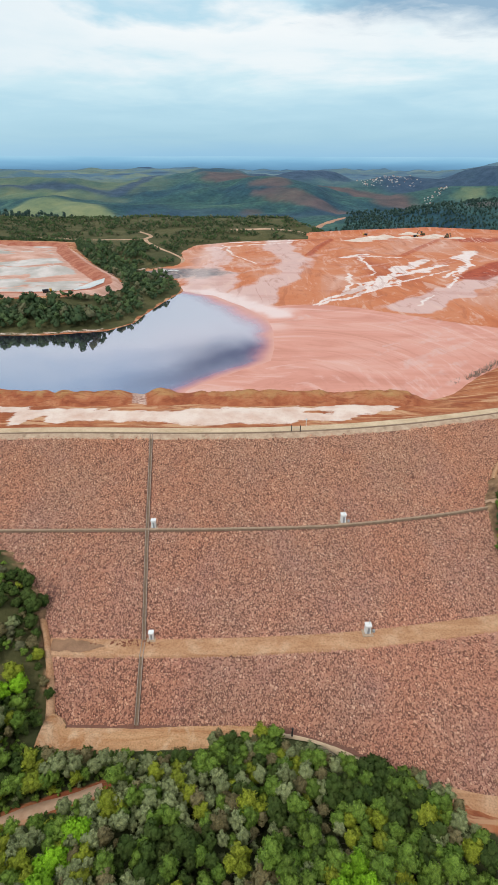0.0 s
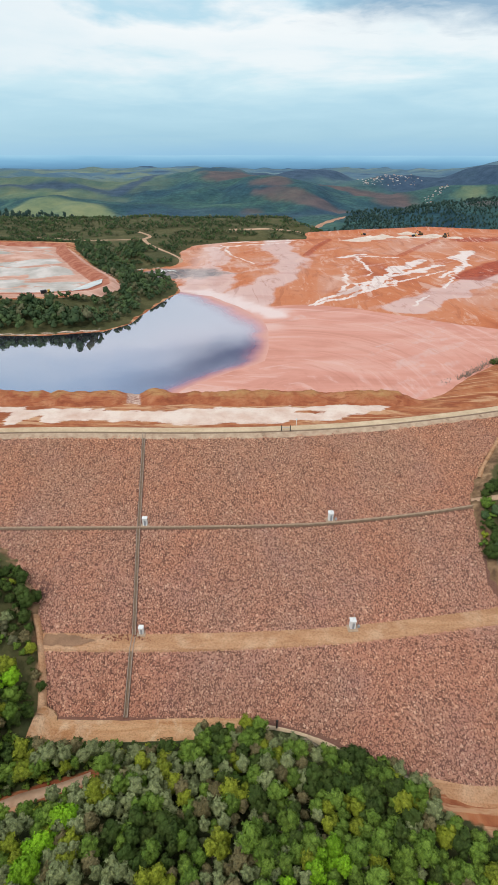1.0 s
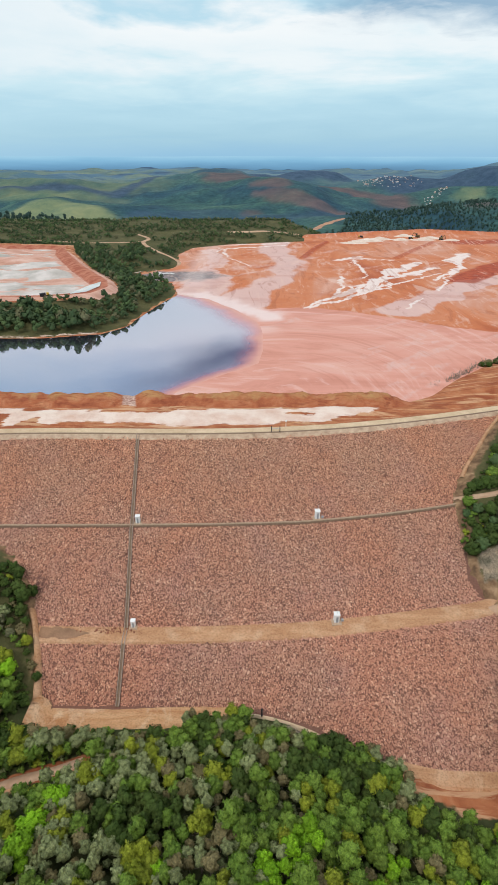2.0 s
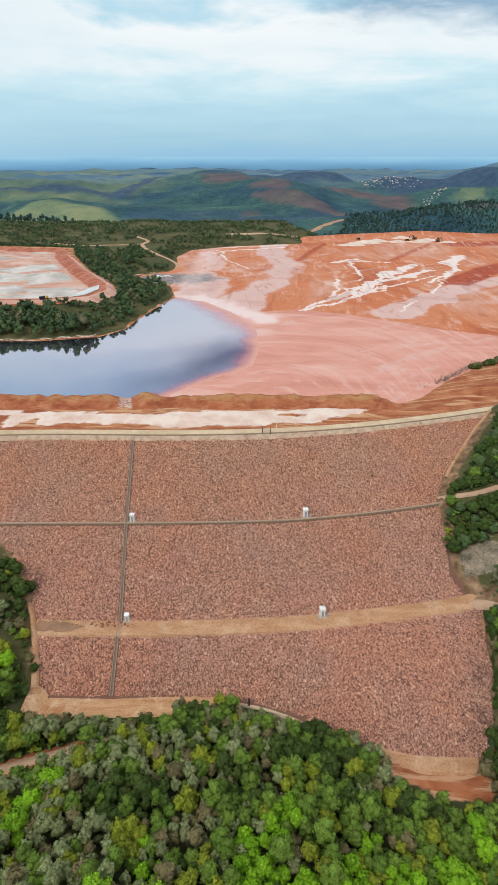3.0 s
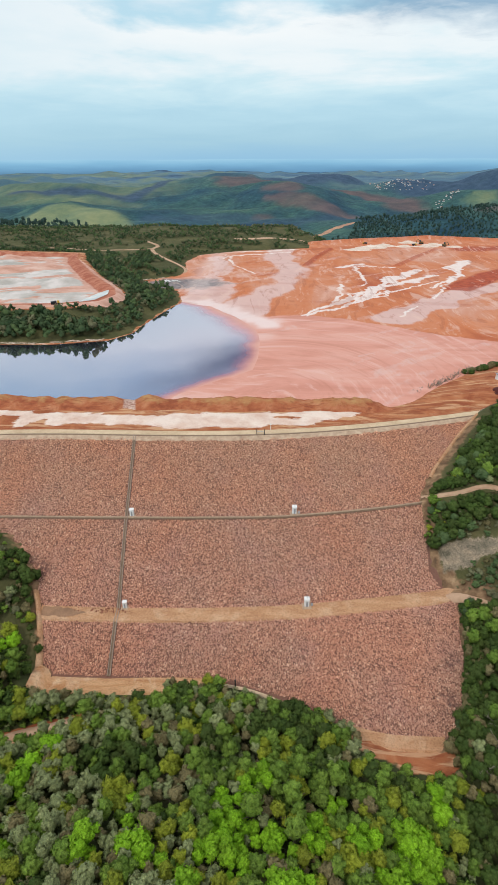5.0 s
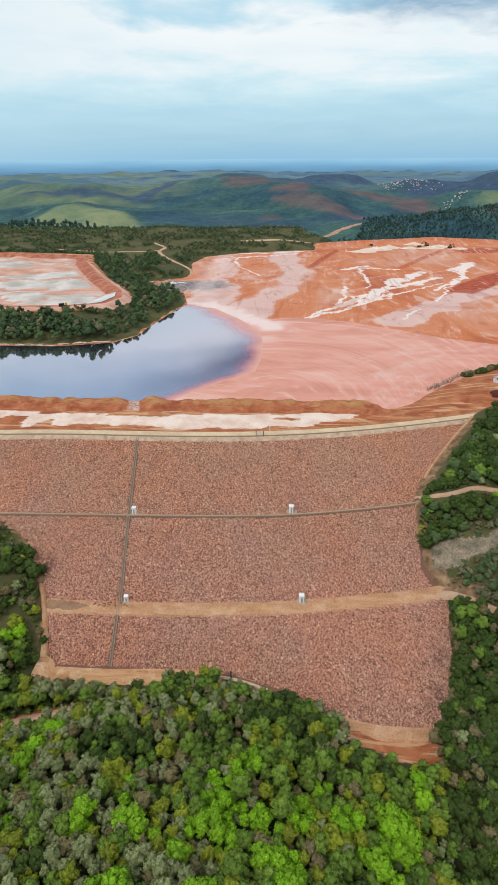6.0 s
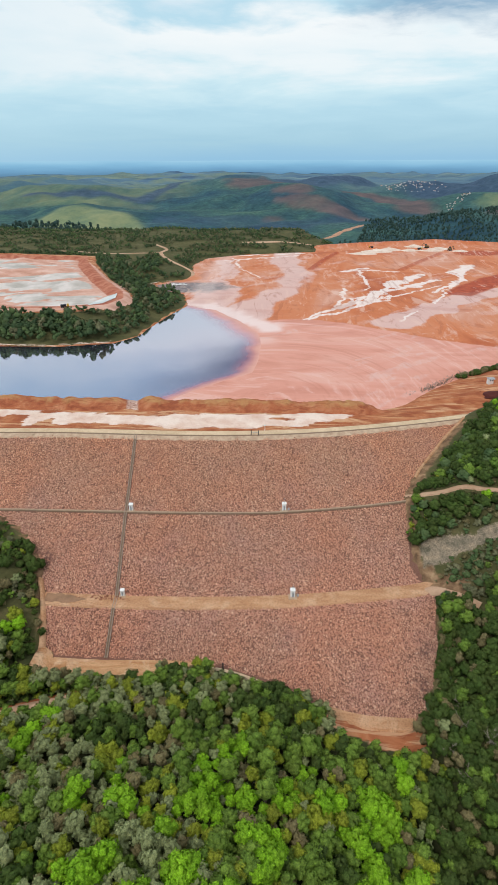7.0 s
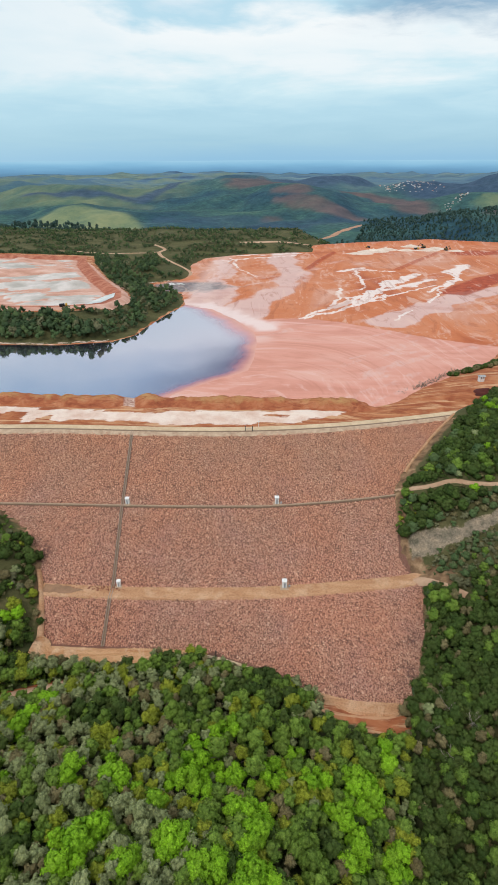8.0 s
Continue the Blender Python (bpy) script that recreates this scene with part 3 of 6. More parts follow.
def dirt(x, y, z):
    """Brown trodden earth along the rock's edges and in the gully."""
    gully = sstep(2.8, 1.4, seg_dist(x, y, [(49.6, 80.0), (50.8, 76.2), (52.8, 73.2), (56.5, 71.2), (61, 68)]))
    edge = sstep(2.4, 0.8, np.abs(x - x_right(y) - 0.8) * np.where(y < 66, 2.2, np.where(y > 94, 0.45, 1.0))) * (y < 126) * (y > 36)
    left = sstep(3.4, 1.4, np.abs(x_left(y) - x + 0.2)) * (y < 90) * (y > 46)
    return np.maximum.reduce([gully, edge * 0.9, left * 0.9])


def ground_material():
    g = Graph("ground_cover")
    speck = g.cells(0.11)
    floor_ = g.ramp(g.noise(0.3, 5), [(0.3, (0.034, 0.044, 0.016)), (0.6, (0.066, 0.072, 0.028)), (0.75, (0.10, 0.085, 0.04))])
    # hill greens are blued in their base colour in place of distance haze
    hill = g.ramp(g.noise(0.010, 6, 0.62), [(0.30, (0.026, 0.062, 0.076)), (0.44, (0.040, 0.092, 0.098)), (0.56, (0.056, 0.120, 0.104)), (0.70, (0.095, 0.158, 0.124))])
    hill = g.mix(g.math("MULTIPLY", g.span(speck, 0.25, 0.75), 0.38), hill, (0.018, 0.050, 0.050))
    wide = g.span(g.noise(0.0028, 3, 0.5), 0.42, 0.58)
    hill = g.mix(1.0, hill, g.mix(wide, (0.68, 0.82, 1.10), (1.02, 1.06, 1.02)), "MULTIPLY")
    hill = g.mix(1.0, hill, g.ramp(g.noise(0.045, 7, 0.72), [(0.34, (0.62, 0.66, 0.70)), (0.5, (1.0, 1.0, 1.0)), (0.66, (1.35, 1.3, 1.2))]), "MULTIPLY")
    # bluer, paler plots paint the haze over the far plain
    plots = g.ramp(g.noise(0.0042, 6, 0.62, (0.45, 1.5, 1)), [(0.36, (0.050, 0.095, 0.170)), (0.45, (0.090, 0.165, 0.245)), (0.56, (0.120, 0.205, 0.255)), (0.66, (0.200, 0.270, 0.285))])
    hill = g.mix(g.math("MULTIPLY", g.attr("haze_blend"), 0.85), hill, plots)
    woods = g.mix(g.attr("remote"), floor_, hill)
    grass = g.ramp(g.math("ADD", g.math("MULTIPLY", g.noise(0.12, 5), 0.55), g.math("MULTIPLY", g.noise(1.1, 7, 0.7), 0.45)), [(0.3, (0.055, 0.058, 0.022)), (0.5, (0.100, 0.094, 0.038)), (0.7, (0.18, 0.140, 0.068))])
    meadow = g.ramp(g.noise(0.016, 7, 0.66, (1, 0.5, 1, 20)), [(0.35, (0.100, 0.160, 0.105)), (0.5, (0.175, 0.220, 0.120)), (0.66, (0.255, 0.275, 0.140))])
    c = g.mix(g.attr("field"), woods, g.mix(g.attr("remote"), grass, meadow))
    cut = g.ramp(g.noise(0.02, 5), [(0.35, (0.095, 0.075, 0.078)), (0.65, (0.175, 0.110, 0.108))])
    c = g.mix(g.math("MULTIPLY", g.attr("clearing"), 0.85), c, cut)
    # dark woods whose blue is haze worked into the colour
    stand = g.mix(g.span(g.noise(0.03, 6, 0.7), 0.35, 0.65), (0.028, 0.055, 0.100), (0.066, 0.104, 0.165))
    c = g.mix(g.math("MULTIPLY", g.attr("hazed_stands"), 0.85), c, stand)
    soil = g.ramp(g.noise(0.10, 6, 0.6, None, 0.8), [(0.3, (0.30, 0.085, 0.035)), (0.5, (0.45, 0.16, 0.07)), (0.7, (0.55, 0.27, 0.13))])
    streak = g.span(g.noise(0.09, 7, 0.64, (0.35, 3.0, 1.0, -38), 1.4), 0.515, 0.58)
    deep = g.math("MULTIPLY", g.math("SUBTRACT", 1.0, g.attr("remote")), g.span(g.noise(0.14, 7, 0.66, (0.5, 2.0, 1, 12), 1.0), 0.44, 0.6))
    soil = g.mix(g.math("MULTIPLY", deep, 0.75), soil, (0.25, 0.062, 0.028))
    soil = g.mix(g.math("MULTIPLY", g.attr("remote"), 0.8), soil, (0.40, 0.235, 0.165))
    soil = g.mix(g.math("MULTIPLY", streak, 0.82), soil, (0.62, 0.36, 0.20))
    near_edge = g.math("ADD", g.attr("bare"), g.math("MULTIPLY", g.math("SUBTRACT", g.noise(0.9, 4), 0.5), 0.5))
    c = g.mix(g.span(near_edge, 0.4, 0.6), c, soil)
    c = g.mix(g.span(g.math("ADD", g.attr("gravel"), g.math("MULTIPLY", g.math("SUBTRACT", g.noise(0.8, 5, 0.65), 0.5), 1.6)), 0.4, 0.6), c, g.mix(1.0, g.ramp(g.noise(0.45, 6, 0.68), [(0.34, (0.13, 0.115, 0.075)), (0.5, (0.26, 0.205, 0.145)), (0.66, (0.40, 0.30, 0.20))]), g.ramp(g.noise(3.2, 5, 0.75), [(0.36, (0.55, 0.55, 0.55)), (0.6, (1.15, 1.15, 1.15))]), "MULTIPLY"))
    brown = g.ramp(g.noise(0.5, 5), [(0.35, (0.12, 0.070, 0.040)), (0.55, (0.26, 0.155, 0.085)), (0.7, (0.42, 0.27, 0.155))])
    c = g.mix(g.span(g.math("ADD", g.attr("dirt"), g.math("MULTIPLY", g.math("SUBTRACT", g.noise(0.6, 4), 0.5), 0.7)), 0.4, 0.65), c, brown)
    chalk = g.ramp(g.noise(0.16, 5), [(0.3, (0.66, 0.44, 0.34)), (0.6, (0.80, 0.65, 0.55))])
    white_edge = g.math("ADD", g.attr("pale"), g.math("MULTIPLY", g.math("SUBTRACT", g.noise(0.42, 8, 0.72, (0.45, 1.6, 1), 1.2), 0.52), 1.9))
    c = g.mix(g.span(white_edge, 0.4, 0.62), c, chalk)
    g.bump(g.math("ADD", g.noise(0.5, 4), g.math("MULTIPLY", speck, 1.2)), 0.8, 0.6)
    return g.done(c, 0.95, 0.0, 0.15)


side = np.concatenate([growing(150, 1000, 3.5, 1.02), growing(1000, 4900, 16, 1.09)])
gx = np.concatenate([-side[::-1], ticks((-150, 150, 2.4)), side])
gy = np.concatenate([-growing(70, 1500, 4, 1.25)[::-1], ticks((-70, 215, 2.0), (215, 600, 3.2)), growing(600, 2400, 4.5, 1.018), growing(2400, 4900, 28, 1.04)])
ground = sheet("ground", gx, gy, land, ground_material(), [("bare", bare), ("pale", pale), ("field", field), ("clearing", clearing), ("hazed_stands", hazed_stands), ("remote", remote), ("haze_blend", haze_blend), ("gravel", gravel), ("dirt", dirt)])
tagged(ground, "rolling green hills, scrub and bare red earth round the reservoir", "ground", kind="structure")

TRACK_SOIL = plain("track_soil", (0.42, 0.24, 0.14), (0.60, 0.40, 0.27), 0.12, 0.95, 0.03)


def smooth_line(pts, step_):
    """Evenly spaced places along a rounded polyline."""
    out = []
    P = [pts[0]] + list(pts) + [pts[-1]]
    for i in range(1, len(P) - 2):
        p0, p1, p2, p3 = (np.array(P[i + k], float) for k in (-1, 0, 1, 2))
        n = max(2, int(np.linalg.norm(p2 - p1) / step_))
        for t in np.linspace(0, 1, n, endpoint=False):
            out.append(0.5 * (2 * p1 + (p2 - p0) * t + (2 * p0 - 5 * p1 + 4 * p2 - p3) * t ** 2 + (3 * p1 - p0 - 3 * p2 + p3) * t ** 3))
    out.append(np.array(pts[-1], float))
    return np.array(out)


def track(pts, half, label, lift=0.25, step_=1.5, soil=None):
    """A worn track laid over the ground."""
    L = smooth_line(pts, step_)
    d = np.gradient(L, axis=0)
    d /= np.linalg.norm(d, axis=1)[:, None]
    nrm = np.stack([-d[:, 1], d[:, 0]], -1)
    w = half * (1 + 0.35 * fbm(L[:, 0] / 4, L[:, 1] / 4, 87))[:, None]
    rows = []
    for k, dz in ((-1.25, -0.5), (-0.9, 0.0), (0.0, 0.12), (0.9, 0.0), (1.25, -0.5)):
        q = L + nrm * w * k
        z = np.maximum(land(q[:, 0], q[:, 1]), land(L[:, 0], L[:, 1]) - 0.6) + lift + dz
        rows.append(np.concatenate([q, z[:, None]], 1))
    V = np.stack(rows, 1).reshape(-1, 3)
    n = len(L)
    F = np.array([(i * 5 + k, (i + 1) * 5 + k, (i + 1) * 5 + k + 1, i * 5 + k + 1) for i in range(n - 1) for k in range(4)])
    return tagged(new("dirt_track", arrays_to_mesh("dirt_track", V, F, [soil or TRACK_SOIL], None, True)), label, "track", kind="structure")


track(FAR_ROAD, 1.5, "worn tan dirt track winding down to the pond")
track(FAR_ROAD2, 1.1, "worn tan dirt track through the scrub")
track(RIDGE_ROAD, 3.0, "pale dirt track along the far ridge")
track(BENCH_PATH, 0.55, "narrow tan path between the thickets")
LOW_PATH = [(50, 70.3), (53.6, 69.4), (57.8, 67.5), (60.2, 65.6), (63, 63.0)]
track(LOW_PATH, 0.7, "narrow tan path leaving the lower berm", 0.5)

track(TRACK_L, 0.9, "rutted red-brown track through the wood", 0.3, 1.0)
track([(-35.0, 49.4), (-35.7, 52.0), (-36.4, 55.0), (-37.6, 59.0), (-39.6, 63.5), (-41.2, 66.5)], 0.55, "narrow sandy strip along the rock's western edge", 0.4, 1.0, SAND)
ABUT = [(x_right(q) + 1.1, q) for q in (100, 104, 108, 112, 117, 122, 127)]
track(ABUT, 0.45, "pale sandy strip along the eastern abutment", 0.3, 1.5, SAND)
track([(-35.6, 48.7), (-32.5, 48.5), (-24, 48.6), (-14, 49.2), (-4, 50.0), (4, 50.2)], 2.45, "light sandy track along the toe of the dam", 0.3, 1.5, LIGHT_SAND)
track([(2, 50.5), (6, 50.2), (10, 49.5), (13.4, 47.9), (16.2, 45.4), (18, 43.8)], 0.75, "pale gravel path along the toe", 0.3, 1.0, CREAM)

# far blue ridge along the horizon: glowing backdrop with haze painted in by height
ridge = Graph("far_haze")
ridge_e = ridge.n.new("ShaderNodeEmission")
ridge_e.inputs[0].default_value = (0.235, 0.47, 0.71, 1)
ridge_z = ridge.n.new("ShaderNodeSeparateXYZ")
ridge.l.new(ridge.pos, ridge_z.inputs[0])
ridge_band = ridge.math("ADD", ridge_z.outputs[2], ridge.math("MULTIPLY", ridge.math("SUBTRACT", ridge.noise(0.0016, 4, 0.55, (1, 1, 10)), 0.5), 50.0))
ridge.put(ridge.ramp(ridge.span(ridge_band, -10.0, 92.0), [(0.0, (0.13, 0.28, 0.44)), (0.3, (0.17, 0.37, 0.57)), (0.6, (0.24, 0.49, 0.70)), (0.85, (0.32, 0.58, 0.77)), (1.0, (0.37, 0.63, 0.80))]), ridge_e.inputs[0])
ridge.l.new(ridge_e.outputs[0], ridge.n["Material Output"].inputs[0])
bx = np.linspace(-75, 75, 181)
bz = np.array([-40, 0, 20, 40, 60, 75, 1.0])
BV = []
for j, z in enumerate(bz):
    for a in bx:
        top = 84 + 6 * float(fbm(np.array(a / 9), np.array(1.0), 81)) + 5 * float(vnoise(np.array(a / 2.2), np.array(3.0), 83))
        zz = top if j == len(bz) - 1 else min(z, top)
        BV.append((4860 * math.sin(radians(a)), 4860 * math.cos(radians(a)), zz))
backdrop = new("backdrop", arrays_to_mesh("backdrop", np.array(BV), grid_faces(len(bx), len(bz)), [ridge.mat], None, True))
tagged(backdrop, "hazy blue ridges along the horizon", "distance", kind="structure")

# ---- reservoir ----
TONGUE = ((-60, -36, 0, 27, 47, 75, 92, 118, 160, 430), (262, 252, 256, 261, 256, 237, 227, 217, 214, 300))


def east_of_pond(x, y):
    """Metres east of the pond's open shore, over the mud."""
    ex = np.interp(y, (130, 151, 158.5, 167, 173, 178, 192, 205, 214, 224, 234, 244, 257, 270, 280, 290), (-30, -23, -16, -8, -1, 3.5, 5.0, 5.0, 5.0, 4.0, 2.0, -3, -10, -19, -28, -40))
    return x - ex


def mud_z(x, y):
    e = east_of_pond(x, y)
    z = POND + np.clip(e * 0.02, -1.5, 0.12) + 0.10 * fbm(x / 9, y / 16, 91) * sstep(2, 20, e)
    z = z + 0.6 * sstep(0, 90, y - np.interp(x, *TONGUE)) + 0.35 * fbm(x / 25, y / 40, 93) * sstep(0, 30, y - np.interp(x, *TONGUE))
    dyke = np.maximum(sstep(3.4, 1.2, seg_dist(x, y, DYKE)), 0.7 * sstep(3.4, 1.2, seg_dist(x, y, DYKE2)))
    return z + 1.3 * dyke + 2.2 * sstep(8, 2, seg_dist(x, y, RIM))


DYKE = [(34, 404), (46, 448), (60, 486)]
DYKE2 = [(104, 405), (130, 450), (155, 490)]
RIM = [(46, 520), (90, 541), (128, 552), (167, 568), (230, 548), (300, 560)]


def meander(a, b, seed, wiggle):
    """A wandering water course from a to b."""
    rng = random.Random(seed)
    n = 26
    dx, dy = b[0] - a[0], b[1] - a[1]
    size = math.hypot(dx, dy)
    off, pts = 0.0, []
    for i in range(n + 1):
        t = i / n
        off = off * 0.72 + rng.uniform(-1, 1) * wiggle
        k = off * math.sin(math.pi * min(1, t * 1.2 + 0.05)) if t < 0.9 else off * 0.5
        pts.append((a[0] + dx * t - dy / size * k, a[1] + dy * t + dx / size * k))
    return pts


COURSES = [((27, 261), (46, 288), 2.0), ((30, 262), (61, 291), 2.2), ((46, 286), (92, 342), 4.0), ((61, 291), (88, 350), 3.4), ((50, 284), (100, 330), 2.0), ((88, 345), (116, 388), 6.0), ((92, 342), (122, 369), 4.6),
           ((84, 352), (104, 372), 5.0), ((58, 397), (78, 412), 5.0), ((66, 404), (101, 398), 2.4), ((70, 398), (73, 367), 1.6), ((73, 367), (70, 333), 1.3), ((165, 429), (146, 400), 7.0), ((150, 412), (141, 370), 4.6),
           ((141, 370), (128, 350), 4.0), ((141, 370), (112, 327), 1.8), ((128, 350), (106, 299), 1.3), ((54, 336), (52, 310), 1.8), ((52, 310), (46, 290), 1.2), ((100, 330), (122, 350), 1.5), ((76, 258), (92, 280), 1.2),
           ((-34, 455), (-22, 405), 1.6), ((-22, 405), (-4, 372), 1.0), ((-30, 466), (30, 482), 3.0), ((-40, 440), (25, 470), 2.0)]


def white(x, y, z):
    m = np.zeros(np.shape(x))
    x, y = x + 5.0 * fbm(x / 9, y / 9, 103) + 2.0 * fbm(x / 3, y / 3, 104), y + 7.0 * fbm(x / 9, y / 12, 105) + 2.5 * fbm(x / 3, y / 3, 106)
    for i, (a, b, w) in enumerate(COURSES):
        size = math.hypot(b[0] - a[0], b[1] - a[1])
        for k in range(3 if w > 3.2 else 2 if w > 1.5 else 1):
            d = seg_dist(x, y, meander(a, b, i * 7 + k, size * (0.035 + 0.025 * k)))
            ww = max(0.8, w * 0.36) * (0.45 + 1.1 * vnoise(x / 9, y / 9, 101 + i + k))
            m = np.maximum(m, np.clip(1.2 - d / (ww * 1.5), 0, 1))
    # thin pale line along the lip of the fresh tongue
    lip = np.abs(y - np.interp(x, *TONGUE) - 6 * fbm(x / 16, y / 16, 119))
    return np.maximum(m, 0.30 * sstep(2.2, 0.6, lip) * sstep(10, 30, x))


def wash(x, y, z):
    """Pale lilac sheets of slurry that spread over the orange ground, and painted sheen by the pond."""
    d1 = seg_dist(x, y, [(72, 256), (98, 281), (133, 319), (160, 338), (230, 368), (330, 404)])
    a = sstep(13, 7, d1 + 16 * fbm(x / 14, y / 14, 111))
    d2 = seg_dist(x, y, [(-8, 262), (2, 300), (18, 345), (22, 390), (14, 430), (16, 480)])
    b = sstep(17, 9, d2 + 24 * fbm(x / 22, y / 34, 113))
    # bright patch above the pond: reflected cloud put into the mud's colour
    d3 = seg_dist(x, y, [(-42, 262), (-30, 300), (-28, 330)])
    c = sstep(18, 10, d3 + 10 * fbm(x / 12, y / 12, 115))
    d = sstep(0.08, 0.20, fbm((x + y * 0.35) / 30, (y - x * 0.8) / 9, 117)) * 0.45
    d = np.maximum(d, sstep(9, 5, seg_dist(x, y, [(-40, 300), (-34, 340), (-28, 380), (-40, 440)]) + 14 * fbm(x / 10, y / 10, 118)) * 0.8)
    return np.maximum.reduce([a, b, c, d])


def wet(x, y, z):
    """The smooth pink tongue before the pond."""
    return sstep(2, -2, y - np.interp(x, *TONGUE) - 6 * fbm(x / 16, y / 16, 119))


def rust(x, y, z):
    a = sstep(1.5, -1.5, inside(x, y, [(117, 324), (132, 346), (157, 376), (182, 398), (240, 430), (240, 392), (172, 368), (150, 340), (132, 320)]) - 1.0 + 3 * fbm(x / 8, y / 8, 122))
    b = sstep(3.6, 2.0, seg_dist(x, y, DYKE)) * 0.8 + sstep(3.6, 2.0, seg_dist(x, y, DYKE2)) * 0.6
    c = sstep(0.12, 0.26, fbm((x - y * 0.6) / 26, (y + x * 0.2) / 9, 121)) * (y > 270) * 0.22
    d = sstep(16, 9, seg_dist(x, y, [(182, 492), (230, 500), (300, 505)]) + 8 * fbm(x / 12, y / 12, 124)) * 0.95
    e = sstep(7, 2, seg_dist(x, y, RIM)) * 0.35
    return np.clip(np.maximum.reduce([a, b, c, d, e]), 0, 1)


def grey_inlet(x, y, z):
    return sstep(1.0, 0.6, np.hypot((x + 52) / 36, (y - 336) / 22) + 0.6 * fbm(x / 6, y / 6, 123))


def flow(x, y, z):
    """Arcs along which the fresh slurry swept round to the low corner."""
    u, v = np.clip((x - 8) / 62, 0, None), np.clip((y - 138) / 84, 0, None)
    return (u ** 2.6 + v ** 2.6) ** (1 / 2.6) * 9 + 0.9 * fbm(x / 34, y / 34, 127)


def sweep(x, y, z):
    return np.arctan2(y - 138, x - 8)


def mud_material():
    g = Graph("red_mud")
    dry = g.ramp(g.noise(0.022, 6, 0.6, (1, 0.6, 1, 35), 0.8), [(0.30, (0.43, 0.10, 0.035)), (0.44, (0.57, 0.175, 0.065)), (0.54, (0.60, 0.22, 0.105)), (0.62, (0.60, 0.27, 0.17)), (0.70, (0.66, 0.36, 0.26))])
    fresh = g.ramp(g.noise(0.03, 5, 0.55, (0.7, 1.9, 1, 8), 1.2), [(0.3, (0.58, 0.235, 0.165)), (0.5, (0.68, 0.31, 0.23)), (0.66, (0.71, 0.37, 0.29))])
    thread = g.noise_at(g.attr("flow"), g.math("MULTIPLY", g.attr("sweep"), 0.9), 1.5, 9, 0.68, 0.9)
    fresh = g.mix(g.math("MULTIPLY", g.span(thread, 0.54, 0.66), 0.40), fresh, (0.50, 0.185, 0.12))
    fresh = g.mix(g.math("MULTIPLY", g.span(thread, 0.46, 0.36), 0.45), fresh, (0.78, 0.50, 0.43))
    f = g.math("ADD", g.attr("wet"), g.math("MULTIPLY", g.math("SUBTRACT", g.noise(0.2, 4), 0.5), 0.3))
    c = g.mix(g.span(f, 0.35, 0.65), dry, fresh)
    c = g.mix(g.math("MULTIPLY", g.span(g.math("ADD", g.attr("wash"), g.math("MULTIPLY", g.math("SUBTRACT", g.noise(0.09, 7, 0.65, (1.4, 0.6, 1, 38), 1.5), 0.5), 1.2)), 0.3, 0.8), 0.8), c, g.mix(g.noise(0.06, 4), (0.62, 0.42, 0.38), (0.76, 0.52, 0.46)))
    c = g.mix(g.attr("rust"), c, g.mix(g.span(g.noise(0.3, 5), 0.35, 0.65), (0.31, 0.045, 0.016), (0.48, 0.09, 0.032)))
    w = g.math("ADD", g.attr("white"), g.math("MULTIPLY", g.math("SUBTRACT", g.noise(0.25, 5, 0.6), 0.5), 0.5))
    c = g.mix(g.math("MULTIPLY", g.span(w, 0.30, 0.70), 0.88), c, g.mix(g.noise(0.3, 4), (0.78, 0.62, 0.55), (0.90, 0.83, 0.78)))
    c = g.mix(g.attr("grey"), c, g.mix(g.span(g.noise(0.25, 4, 0.6, (1, 3, 1)), 0.4, 0.6), (0.13, 0.11, 0.11), (0.30, 0.25, 0.24)))
    rills = g.noise(0.035, 9, 0.66, (1.6, 0.45, 1, 38), 2.2)
    c = g.mix(g.math("MULTIPLY", g.math("SUBTRACT", 1.0, g.attr("wet")), g.math("MULTIPLY", g.span(rills, 0.55, 0.63), 0.5)), c, (0.74, 0.50, 0.40))
    c = g.mix(g.math("MULTIPLY", g.math("SUBTRACT", 1.0, g.attr("wet")), g.math("MULTIPLY", g.span(rills, 0.45, 0.38), 0.4)), c, (0.36, 0.09, 0.035))
    # pale colour stands in for bright sky reflected in the film
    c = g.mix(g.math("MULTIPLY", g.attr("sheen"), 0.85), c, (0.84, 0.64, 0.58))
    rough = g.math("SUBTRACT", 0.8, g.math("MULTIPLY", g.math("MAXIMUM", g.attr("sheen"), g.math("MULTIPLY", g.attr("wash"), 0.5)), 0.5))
    g.bump(g.noise(0.6, 4, 0.6, (1, 2, 1)), 0.05)
    return g.done(c, rough, 0.0, 0.3)


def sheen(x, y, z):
    """Wet film on the mud at the head of the pond, its sky reflection painted pale."""
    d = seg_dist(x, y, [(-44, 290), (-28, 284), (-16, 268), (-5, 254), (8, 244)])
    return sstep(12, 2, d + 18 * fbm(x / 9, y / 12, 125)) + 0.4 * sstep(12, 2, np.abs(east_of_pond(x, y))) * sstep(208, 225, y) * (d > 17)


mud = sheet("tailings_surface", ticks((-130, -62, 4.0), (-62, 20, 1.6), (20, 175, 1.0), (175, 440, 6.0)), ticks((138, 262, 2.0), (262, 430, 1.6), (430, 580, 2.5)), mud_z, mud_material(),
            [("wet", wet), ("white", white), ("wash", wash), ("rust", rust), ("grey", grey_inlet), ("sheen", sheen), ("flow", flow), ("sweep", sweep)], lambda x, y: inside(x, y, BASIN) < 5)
tagged(mud, "pink and orange mine tailings mud with white slurry streams", "tailings", kind="structure")


